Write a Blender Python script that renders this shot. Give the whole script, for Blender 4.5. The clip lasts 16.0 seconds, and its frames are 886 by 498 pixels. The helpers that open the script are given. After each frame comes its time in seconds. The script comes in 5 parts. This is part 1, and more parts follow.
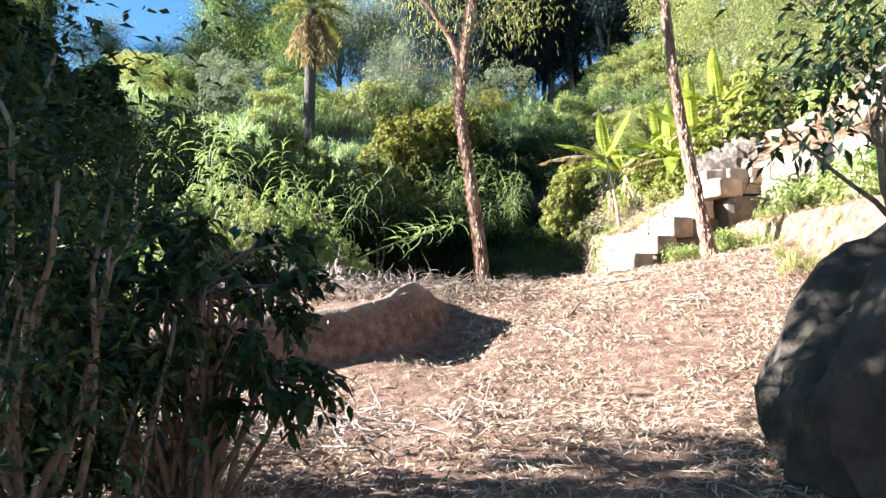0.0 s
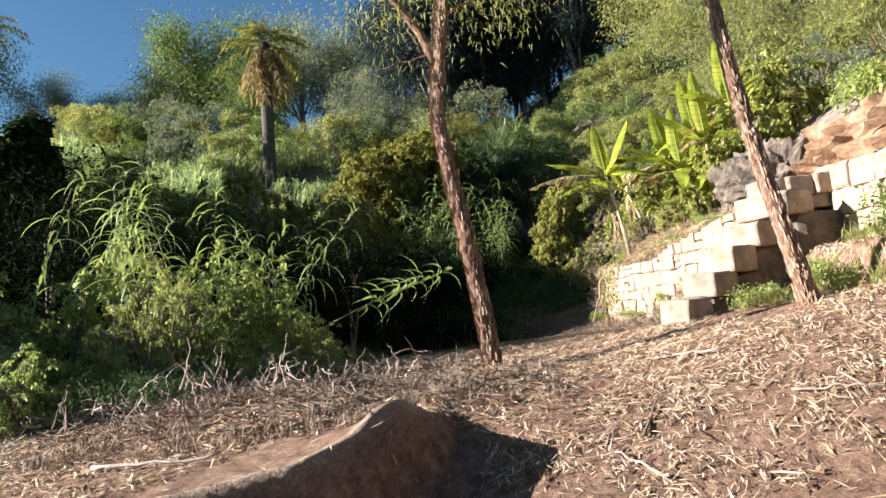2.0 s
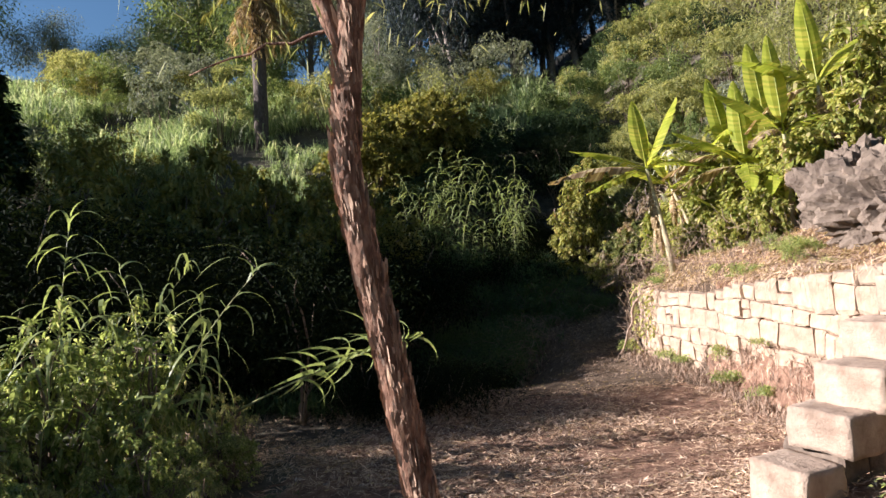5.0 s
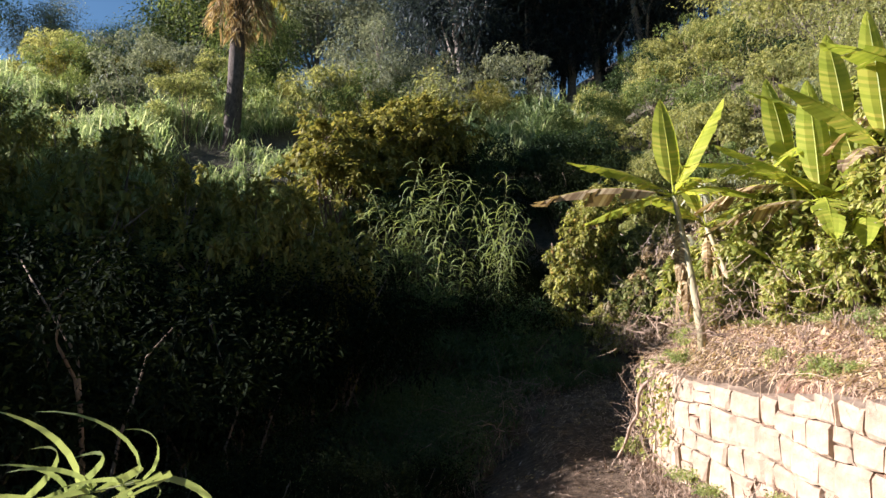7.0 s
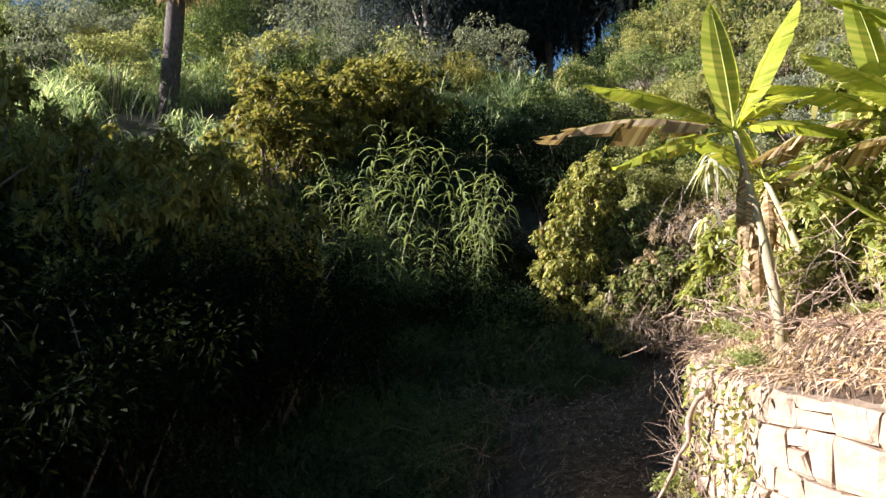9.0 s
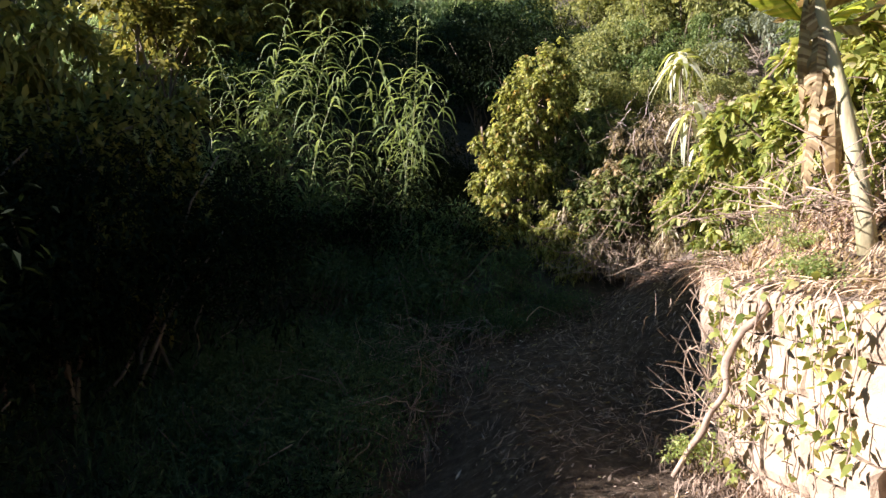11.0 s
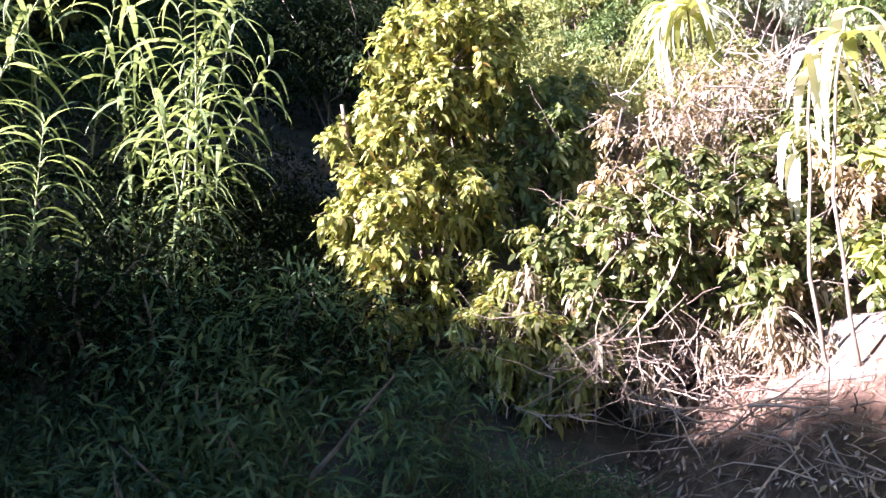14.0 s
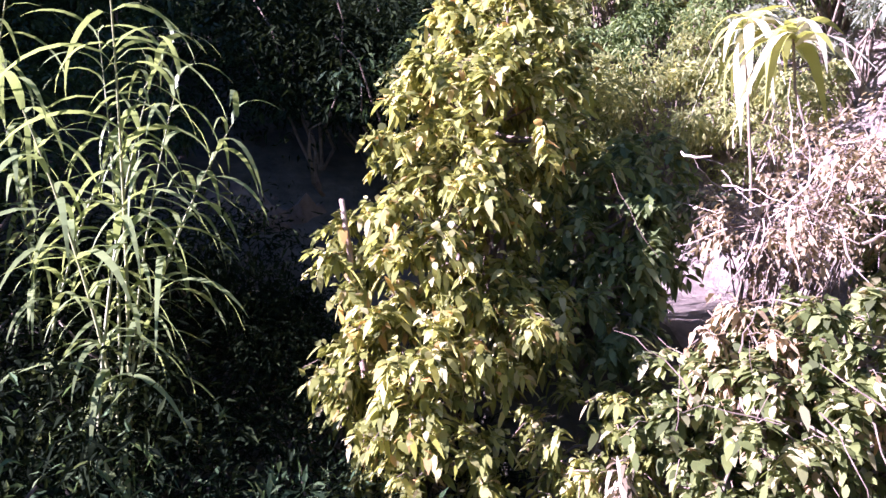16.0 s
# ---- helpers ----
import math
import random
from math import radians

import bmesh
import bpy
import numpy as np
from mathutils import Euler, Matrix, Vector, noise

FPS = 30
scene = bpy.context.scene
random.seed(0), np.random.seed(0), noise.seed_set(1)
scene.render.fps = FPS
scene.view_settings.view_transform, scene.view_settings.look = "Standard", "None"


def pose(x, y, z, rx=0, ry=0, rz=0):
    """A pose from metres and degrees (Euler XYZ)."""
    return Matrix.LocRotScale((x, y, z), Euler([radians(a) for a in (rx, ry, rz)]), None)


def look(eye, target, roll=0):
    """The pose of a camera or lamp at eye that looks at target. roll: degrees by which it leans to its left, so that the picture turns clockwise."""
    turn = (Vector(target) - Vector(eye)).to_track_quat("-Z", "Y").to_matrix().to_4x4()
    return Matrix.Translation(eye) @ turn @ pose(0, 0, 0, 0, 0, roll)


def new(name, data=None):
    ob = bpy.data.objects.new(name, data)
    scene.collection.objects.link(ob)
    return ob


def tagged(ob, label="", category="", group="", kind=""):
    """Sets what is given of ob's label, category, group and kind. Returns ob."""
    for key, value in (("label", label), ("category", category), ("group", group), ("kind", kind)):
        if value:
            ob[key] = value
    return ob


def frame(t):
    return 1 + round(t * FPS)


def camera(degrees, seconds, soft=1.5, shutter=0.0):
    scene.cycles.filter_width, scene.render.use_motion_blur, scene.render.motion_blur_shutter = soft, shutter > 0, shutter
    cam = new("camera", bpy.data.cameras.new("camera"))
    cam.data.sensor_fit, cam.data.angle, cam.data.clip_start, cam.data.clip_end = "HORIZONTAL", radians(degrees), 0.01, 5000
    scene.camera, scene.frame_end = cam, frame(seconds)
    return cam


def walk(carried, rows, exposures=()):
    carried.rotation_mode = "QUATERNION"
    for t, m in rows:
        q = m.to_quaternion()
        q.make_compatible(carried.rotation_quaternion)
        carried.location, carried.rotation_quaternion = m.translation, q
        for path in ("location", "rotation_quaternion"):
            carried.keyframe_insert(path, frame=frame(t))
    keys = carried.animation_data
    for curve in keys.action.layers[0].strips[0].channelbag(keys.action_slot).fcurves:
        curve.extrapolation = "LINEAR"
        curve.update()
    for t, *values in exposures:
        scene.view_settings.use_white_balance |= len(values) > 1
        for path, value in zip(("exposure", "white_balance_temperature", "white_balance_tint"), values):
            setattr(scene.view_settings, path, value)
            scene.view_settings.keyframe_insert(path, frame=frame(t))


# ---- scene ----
cam = camera(66.316, 16.0)
PATH = [
    (0, (-0.254, -8.824, -0.046), (-0.506, 1.159, 0.477), -1.59),
    (0.5, (-0.189, -8.058, 0.062), (-0.432, 1.910, 0.824), 2.55),
    (1, (-0.248, -7.373, 0.200), (-0.554, 2.592, 0.971), -0.81),
    (1.5, (-0.350, -6.799, 0.335), (-0.605, 3.168, 1.114), -6.64),
    (2, (-0.351, -6.374, 0.480), (-0.281, 3.583, 1.411), -6.68),
    (2.5, (-0.008, -5.898, 0.602), (0.271, 4.078, 1.247), 0.60),
    (3, (0.141, -5.539, 0.758), (0.402, 4.457, 0.857), 3.13),
    (3.5, (0.126, -5.182, 1.022), (0.126, 4.806, 0.519), -0.86),
    (4, (0.036, -4.798, 1.357), (-0.239, 5.190, 0.951), -5.27),
    (4.5, (0.093, -4.209, 1.590), (-0.331, 5.782, 1.691), -6.54),
    (4.7, (0.166, -3.870, 1.666), (-0.220, 6.121, 1.834), -6.11),
    (6.8, (1.179, -0.048, 1.907), (0.618, 9.920, 2.488), 0.11),
    (7, (1.196, 0.286, 1.919), (0.664, 10.251, 2.552), -0.05),
    (7.5, (1.205, 0.957, 1.937), (0.740, 10.919, 2.679), -0.11),
    (8, (1.191, 1.622, 1.933), (0.835, 11.581, 2.755), 0.02),
    (8.5, (1.165, 2.258, 1.884), (0.943, 12.223, 2.698), 0.06),
    (9, (1.062, 2.887, 1.672), (1.017, 12.865, 2.332), 0.02),
    (9.2, (1.012, 3.107, 1.589), (1.040, 13.093, 2.112), -0.15),
    (11.3, (1.118, 5.471, 1.271), (2.425, 15.383, 1.076), 0.08),
    (11.5, (1.193, 5.792, 1.233), (2.660, 15.682, 1.040), -0.06),
    (12, (1.148, 6.638, 1.117), (3.313, 16.397, 0.818), -0.97),
    (12.5, (1.178, 7.566, 1.042), (3.779, 17.221, 0.911), -2.63),
    (13, (1.256, 8.595, 1.099), (4.146, 18.166, 1.335), -3.87),
    (13.5, (1.490, 9.558, 1.265), (4.583, 19.053, 1.785), -3.78),
    (14, (1.920, 10.298, 1.592), (5.015, 19.788, 2.189), -2.53),
    (14.5, (2.294, 10.843, 1.791), (5.528, 20.265, 2.668), -0.18),
    (15, (2.411, 11.244, 2.063), (5.691, 20.656, 2.881), 0.93),
    (15.5, (2.272, 11.555, 2.360), (5.642, 20.962, 2.754), 0.31),
    (16, (2.042, 11.800, 2.789), (5.569, 21.154, 2.554), -2.28),
]
EXPOSURES = [(0, 2.82, 5250, 11), (0.5, 2.5, 5400, 11), (1, 2.3, 5650, 8), (1.5, 2.05, 5650, 8), (2, 1.95, 5750, 12), (3.5, 1.78, 5850, 20), (4.5, 1.7, 5850, 23), (8, 1.9, 5800, 22), (9, 2.0, 5800, 21), (11.5, 1.95, 5700, 21), (12, 2.1, 5600, 24), (12.5, 2.5, 5550, 27), (13, 3.12, 5450, 29), (13.5, 3.38, 5350, 32), (14.5, 3.4, 5250, 42), (15.2, 3.05, 5150, 50), (16, 2.85, 5080, 57)]
walk(cam, [(t, look(e, g, r)) for t, e, g, r in PATH], EXPOSURES)

# ---- world, sun ----
SUN_TO = Vector((0.999, 0.03, 0)).normalized() * math.cos(radians(24)) + Vector((0, 0, -math.sin(radians(24))))
world = bpy.data.worlds.new("world")
scene.world = world
world.use_nodes = True
wn = world.node_tree.nodes
sky = wn.new("ShaderNodeTexSky")
sky.sky_type = "NISHITA"
sky.sun_disc = False
sky.sun_elevation = radians(24)
sky.sun_rotation = math.atan2(-SUN_TO.x, -SUN_TO.y)
sky.air_density, sky.dust_density, sky.ozone_density = 1.0, 0.6, 2.0
tint = wn.new("ShaderNodeMix")
tint.data_type, tint.blend_type = "RGBA", "MULTIPLY"
tint.inputs[0].default_value, tint.inputs[7].default_value = 1.0, (0.8, 1.05, 1.05, 1)
world.node_tree.links.new(sky.outputs[0], tint.inputs[6])
world.node_tree.links.new(tint.outputs[2], wn["Background"].inputs[0])
wn["Background"].inputs[1].default_value = 0.028
sun = new("sun", bpy.data.lights.new("sun", "SUN"))
sun.data.energy, sun.data.angle, sun.data.color = 5.0, radians(0.55), (1.0, 0.93, 0.82)
sun.matrix_world = Matrix.Translation((-20, -5, 25)) @ SUN_TO.to_track_quat("-Z", "Y").to_matrix().to_4x4()
tagged(sun, "low warm afternoon sun", "sun", kind="structure")


# ---- materials ----
def material(name):
    m = bpy.data.materials.new(name)
    m.use_nodes = True
    t = m.node_tree
    return m, t, t.nodes, t.nodes["Principled BSDF"]


def ramp(t, fac, stops):
    n = t.nodes.new("ShaderNodeValToRGB")
    el = n.color_ramp.elements
    while len(el) < len(stops):
        el.new(0.5)
    for e, (p, c) in zip(el, stops):
        e.position, e.color = p, (*c, 1)
    t.links.new(fac, n.inputs[0])
    return n.outputs[0]


def noise_out(t, scale, detail=4, rough=0.6, coords="Object", stretch=None):
    tc = t.nodes.new("ShaderNodeTexCoord")
    n = t.nodes.new("ShaderNodeTexNoise")
    n.inputs["Scale"].default_value, n.inputs["Detail"].default_value, n.inputs["Roughness"].default_value = scale, detail, rough
    src = tc.outputs[coords]
    if stretch:
        mp = t.nodes.new("ShaderNodeMapping")
        mp.inputs["Scale"].default_value = stretch
        t.links.new(src, mp.inputs[0])
        src = mp.outputs[0]
    t.links.new(src, n.inputs["Vector"])
    return n.outputs[0]


def mixed(t, fac, a, b, mode="MIX"):
    n = t.nodes.new("ShaderNodeMix")
    n.data_type, n.blend_type = "RGBA", mode
    for sock, val in ((n.inputs[0], fac), (n.inputs[6], a), (n.inputs[7], b)):
        if isinstance(val, (int, float)):
            sock.default_value = val
        elif isinstance(val, tuple):
            sock.default_value = (*val, 1)
        else:
            t.links.new(val, sock)
    return n.outputs[2]


def bumped(t, bsdf, height, strength, dist):
    b = t.nodes.new("ShaderNodeBump")
    b.inputs["Strength"].default_value, b.inputs["Distance"].default_value = strength, dist
    t.links.new(height, b.inputs["Height"])
    t.links.new(b.outputs[0], bsdf.inputs["Normal"])


def leaf_material(name, stops, clear=0.35, rough=0.55, shine=0.22):
    """Leaves: colour varies from leaf to leaf and along the plant; some light passes through."""
    m, t, n, b = material(name)
    geo = n.new("ShaderNodeNewGeometry")
    info = n.new("ShaderNodeObjectInfo")
    col = ramp(t, geo.outputs["Random Per Island"], stops)
    col = mixed(t, 0.5, col, ramp(t, noise_out(t, 1.7, 2), [(0.3, (0.55, 0.6, 0.5)), (0.7, (1.25, 1.2, 1.1))]), "MULTIPLY")
    col = mixed(t, 0.6, col, ramp(t, info.outputs["Random"], [(0, (0.75, 0.8, 0.8)), (1, (1.15, 1.1, 0.95))]), "MULTIPLY")
    t.links.new(col, b.inputs["Base Color"])
    b.inputs["Roughness"].default_value = rough
    b.inputs["Specular IOR Level"].default_value = shine
    tr = n.new("ShaderNodeBsdfTranslucent")
    t.links.new(mixed(t, 1.0, col, (1.5, 1.45, 0.95), "MULTIPLY"), tr.inputs[0])
    mx = n.new("ShaderNodeMixShader")
    mx.inputs[0].default_value = clear
    t.links.new(b.outputs[0], mx.inputs[1])
    t.links.new(tr.outputs[0], mx.inputs[2])
    t.links.new(mx.outputs[0], n["Material Output"].inputs[0])
    return m


def plain_material(name, stops, scale, rough=0.85, bump=0.4, dist=0.02, stretch=None, island=False, coords="Object"):
    m, t, n, b = material(name)
    fac = noise_out(t, scale, 6, 0.65, coords, stretch)
    col = ramp(t, fac, stops)
    col = mixed(t, 0.55, col, ramp(t, noise_out(t, scale * 0.17, 3, 0.5, coords), [(0.3, (0.7, 0.68, 0.66)), (0.7, (1.2, 1.18, 1.15))]), "MULTIPLY")
    if island:
        geo = n.new("ShaderNodeNewGeometry")
        col = mixed(t, 0.85, col, ramp(t, geo.outputs["Random Per Island"], [(0, (0.45, 0.42, 0.4)), (0.6, (1, 1, 1)), (1, (1.5, 1.45, 1.35))]), "MULTIPLY")
    else:
        info = n.new("ShaderNodeObjectInfo")
        col = mixed(t, 0.6, col, ramp(t, info.outputs["Random"], [(0, (0.78, 0.76, 0.74)), (1, (1.15, 1.12, 1.08))]), "MULTIPLY")
    t.links.new(col, b.inputs["Base Color"])
    b.inputs["Roughness"].default_value = rough
    b.inputs["Specular IOR Level"].default_value = 0.25
    bumped(t, b, noise_out(t, scale * 2.5, 6, 0.7, coords, stretch), bump, dist)
    return m


M_cane = leaf_material("cane leaf", [(0, (0.12, 0.165, 0.06)), (0.5, (0.24, 0.3, 0.115)), (0.85, (0.4, 0.43, 0.2)), (1, (0.58, 0.53, 0.36))], 0.4, 0.45, 0.18)
M_bushy = leaf_material("yellow-green leaf", [(0, (0.09, 0.1, 0.035)), (0.4, (0.26, 0.275, 0.07)), (0.75, (0.44, 0.43, 0.15)), (0.94, (0.48, 0.45, 0.26)), (1, (0.5, 0.3, 0.1))], 0.5, 0.7, 0.12)
M_leafy = leaf_material("bright bush leaf", [(0, (0.14, 0.19, 0.065)), (0.5, (0.3, 0.36, 0.125)), (0.9, (0.46, 0.49, 0.22)), (1, (0.58, 0.5, 0.34))], 0.55)
M_vine = leaf_material("sunlit vine leaf", [(0, (0.14, 0.18, 0.04)), (0.5, (0.3, 0.32, 0.08)), (0.85, (0.45, 0.43, 0.15)), (1, (0.58, 0.5, 0.3))], 0.45)
M_shrub = leaf_material("green leaf", [(0, (0.08, 0.115, 0.04)), (0.6, (0.16, 0.21, 0.07)), (1, (0.28, 0.31, 0.12))])
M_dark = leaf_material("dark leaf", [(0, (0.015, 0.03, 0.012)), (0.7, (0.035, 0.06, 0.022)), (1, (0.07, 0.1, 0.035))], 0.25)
M_ochre = leaf_material("ochre-green leaf", [(0, (0.13, 0.14, 0.035)), (0.6, (0.21, 0.2, 0.05)), (1, (0.36, 0.31, 0.1))])
M_olive = leaf_material("olive leaf", [(0, (0.15, 0.17, 0.065)), (0.6, (0.3, 0.31, 0.125)), (1, (0.43, 0.41, 0.19))], 0.45)
M_grey = leaf_material("grey-green leaf", [(0, (0.12, 0.14, 0.1)), (0.6, (0.22, 0.24, 0.18)), (1, (0.32, 0.33, 0.26))])
M_grass = leaf_material("hill grass", [(0, (0.13, 0.19, 0.09)), (0.5, (0.29, 0.37, 0.185)), (0.85, (0.47, 0.52, 0.32)), (1, (0.6, 0.58, 0.45))], 0.5)
# near-black leaf colour stands in for the thicket's deep shade
M_shadeleaf = leaf_material("leaf darkened for shade", [(0, (0.006, 0.01, 0.004)), (0.6, (0.01, 0.016, 0.006)), (1, (0.022, 0.03, 0.011))], 0.15, 0.9, 0.05)
M_leafdark = leaf_material("mid-green leaf", [(0, (0.09, 0.12, 0.045)), (0.6, (0.19, 0.23, 0.085)), (1, (0.36, 0.37, 0.17))], 0.4)
# distance haze put into the needle colour as blue
M_pine = leaf_material("needle blued for haze", [(0, (0.014, 0.022, 0.03)), (0.6, (0.035, 0.05, 0.06)), (1, (0.08, 0.095, 0.1))], 0.25)
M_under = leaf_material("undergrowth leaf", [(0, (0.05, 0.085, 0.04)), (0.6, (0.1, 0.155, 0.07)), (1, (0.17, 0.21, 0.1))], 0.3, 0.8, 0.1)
M_banana = leaf_material("banana leaf", [(0, (0.28, 0.34, 0.04)), (0.7, (0.43, 0.46, 0.07)), (1, (0.55, 0.5, 0.1))], 0.55, 0.4)
M_deadleaf = leaf_material("dead leaf", [(0, (0.2, 0.13, 0.07)), (0.6, (0.4, 0.29, 0.16)), (1, (0.6, 0.48, 0.3))], 0.3, 0.8)
M_pale = leaf_material("sun-bleached leaf", [(0, (0.5, 0.46, 0.32)), (1, (0.75, 0.72, 0.55))], 0.3, 0.6)
M_tangle = leaf_material("dusty green leaf", [(0, (0.06, 0.07, 0.025)), (0.4, (0.125, 0.15, 0.045)), (0.7, (0.24, 0.265, 0.09)), (0.9, (0.42, 0.39, 0.22)), (1, (0.36, 0.24, 0.13))], 0.4, 0.65, 0.15)
M_wither = leaf_material("withered pale leaf", [(0, (0.15, 0.11, 0.065)), (0.5, (0.33, 0.26, 0.175)), (1, (0.55, 0.46, 0.34))], 0.3, 0.8, 0.1)
M_bark = plain_material("red-brown stringy bark", [(0.3, (0.1, 0.05, 0.03)), (0.5, (0.24, 0.13, 0.08)), (0.7, (0.42, 0.28, 0.19))], 9, 0.9, 1.0, 0.03, (3, 3, 1.1))
M_peel = plain_material("peeling bark", [(0.3, (0.2, 0.11, 0.07)), (0.5, (0.42, 0.28, 0.19)), (0.7, (0.6, 0.46, 0.34))], 9, 0.9, 0.8, 0.02, (3, 3, 0.5), True)
M_twig = plain_material("dry twig", [(0.3, (0.11, 0.08, 0.055)), (0.7, (0.27, 0.21, 0.15))], 14, 0.9, 0.5, 0.01)
M_drystem = plain_material("dry stem", [(0.3, (0.19, 0.13, 0.088)), (0.7, (0.44, 0.33, 0.24))], 14, 0.9, 0.5, 0.01, island=True)
M_drypale = plain_material("sun-bleached twig", [(0.3, (0.3, 0.22, 0.18)), (0.7, (0.62, 0.5, 0.43))], 14, 0.9, 0.5, 0.01, island=True)
M_palewood = plain_material("bleached wood", [(0.3, (0.28, 0.22, 0.17)), (0.7, (0.52, 0.44, 0.36))], 14, 0.85, 0.5, 0.01)
M_greytrunk = plain_material("grey trunk", [(0.3, (0.12, 0.1, 0.085)), (0.7, (0.3, 0.26, 0.22))], 8, 0.9, 0.8, 0.03, (2, 2, 1))
M_palmtrunk = plain_material("fibrous palm trunk", [(0.3, (0.05, 0.04, 0.034)), (0.7, (0.15, 0.125, 0.105))], 7, 0.95, 0.9, 0.04, (2, 2, 1))
M_stem = plain_material("banana stem", [(0.3, (0.2, 0.16, 0.09)), (0.55, (0.38, 0.34, 0.2)), (0.75, (0.3, 0.33, 0.12))], 6, 0.6, 0.4, 0.01, (3, 3, 0.4))
M_canestem = plain_material("cane stem", [(0.3, (0.2, 0.22, 0.08)), (0.7, (0.36, 0.36, 0.17))], 6, 0.5, 0.2, 0.005)
M_straw = plain_material("straw litter", [(0.3, (0.34, 0.225, 0.135)), (0.7, (0.72, 0.545, 0.37))], 5, 0.85, 0.2, 0.005, island=True)
M_shred = plain_material("leaf shreds", [(0.3, (0.22, 0.14, 0.09)), (0.7, (0.62, 0.5, 0.38))], 5, 0.85, 0.2, 0.005, island=True)
M_stone = plain_material("cut sandstone", [(0.25, (0.21, 0.15, 0.1)), (0.5, (0.35, 0.265, 0.185)), (0.75, (0.45, 0.36, 0.265))], 7, 0.9, 0.7, 0.02, coords="Object")
M_step = plain_material("weathered sandstone", [(0.25, (0.17, 0.12, 0.085)), (0.48, (0.32, 0.245, 0.18)), (0.75, (0.46, 0.375, 0.285))], 4, 0.95, 0.9, 0.03)
M_rock = plain_material("dark rock", [(0.3, (0.08, 0.06, 0.045)), (0.6, (0.2, 0.16, 0.12)), (0.8, (0.33, 0.25, 0.18))], 4, 0.9, 0.9, 0.05)
# rock colour lowered to carry the shade beside the start
M_shaderock = plain_material("earthy rock darkened for shade", [(0.3, (0.035, 0.028, 0.02)), (0.6, (0.09, 0.07, 0.05)), (0.8, (0.17, 0.13, 0.09))], 5, 0.95, 0.9, 0.04)
M_rust = plain_material("rust-brown rock", [(0.3, (0.09, 0.05, 0.03)), (0.5, (0.27, 0.155, 0.085)), (0.65, (0.36, 0.25, 0.16)), (0.8, (0.46, 0.38, 0.29))], 3, 0.9, 1.0, 0.07)
M_bank = plain_material("crumbling grey-brown bank", [(0.3, (0.1, 0.08, 0.065)), (0.5, (0.23, 0.185, 0.145)), (0.75, (0.38, 0.315, 0.25))], 5, 0.95, 1.0, 0.07)
M_pipe = plain_material("black plastic", [(0.3, (0.015, 0.015, 0.015)), (0.7, (0.03, 0.03, 0.03))], 20, 0.5, 0.1, 0.002)


def soil_material():
    m, t, n, b = material("bare soil")
    fine = noise_out(t, 9, 8, 0.7)
    col = ramp(t, fine, [(0.3, (0.1, 0.055, 0.037)), (0.5, (0.22, 0.135, 0.09)), (0.72, (0.39, 0.26, 0.18))])
    col = mixed(t, 0.7, col, ramp(t, noise_out(t, 0.9, 4), [(0.3, (0.75, 0.7, 0.66)), (0.7, (1.2, 1.15, 1.1))]), "MULTIPLY")
    grain = ramp(t, noise_out(t, 60, 3, 0.8), [(0.42, (0.6, 0.58, 0.55)), (0.6, (1.15, 1.15, 1.15))])
    col = mixed(t, 0.6, col, grain, "MULTIPLY")
    pale_rim = n.new("ShaderNodeAttribute")
    pale_rim.attribute_name = "pale_rim"
    col = mixed(t, pale_rim.outputs["Fac"], col, mixed(t, 1.0, ramp(t, noise_out(t, 12, 6, 0.7), [(0.3, (0.3, 0.21, 0.14)), (0.7, (0.52, 0.4, 0.3))]), grain, "MULTIPLY"))
    t.links.new(col, b.inputs["Base Color"])
    b.inputs["Roughness"].default_value = 0.95
    b.inputs["Specular IOR Level"].default_value = 0.15
    bumped(t, b, noise_out(t, 14, 10, 0.75), 0.7, 0.05)
    return m


M_soil = soil_material()
M_mulch = plain_material("leaf mould", [(0.3, (0.045, 0.04, 0.028)), (0.6, (0.1, 0.088, 0.06)), (0.8, (0.16, 0.145, 0.1))], 5, 0.95, 0.8, 0.05)

# path soil with the shade of the way put into its colour
M_shadesoil = plain_material("path soil darkened for shade", [(0.3, (0.07, 0.047, 0.03)), (0.55, (0.145, 0.103, 0.066)), (0.75, (0.26, 0.19, 0.13))], 9, 0.95, 1.0, 0.08)

# ---- mesh helpers ----
rng = np.random.default_rng(7)


def mesh_data(name, V, F, mat, smooth=False):
    """V: n x 3; F: list of face arrays (m x 3 or m x 4)."""
    me = bpy.data.meshes.new(name)
    V = np.asarray(V, np.float32)
    F = [np.asarray(f, np.int32) for f in F if len(f)]
    sizes = np.concatenate([np.full(len(f), f.shape[1], np.int32) for f in F])
    loops = np.concatenate([f.ravel() for f in F])
    me.vertices.add(len(V))
    me.vertices.foreach_set("co", V.ravel())
    me.loops.add(len(loops))
    me.loops.foreach_set("vertex_index", loops)
    me.polygons.add(len(sizes))
    starts = np.concatenate([[0], np.cumsum(sizes)[:-1]]).astype(np.int32)
    me.polygons.foreach_set("loop_start", starts)
    me.polygons.foreach_set("loop_total", sizes)
    me.polygons.foreach_set("use_smooth", np.full(len(sizes), smooth))
    me.materials.append(mat)
    me.update(calc_edges=True)
    return me


def joined(parts):
    V, F, k = [], [], 0
    for v, f in parts:
        V.append(v)
        F += [np.asarray(a) + k for a in f if len(a)]
        k += len(v)
    return np.concatenate(V), F


def unit(a):
    return a / np.maximum(np.linalg.norm(a, axis=-1, keepdims=True), 1e-9)


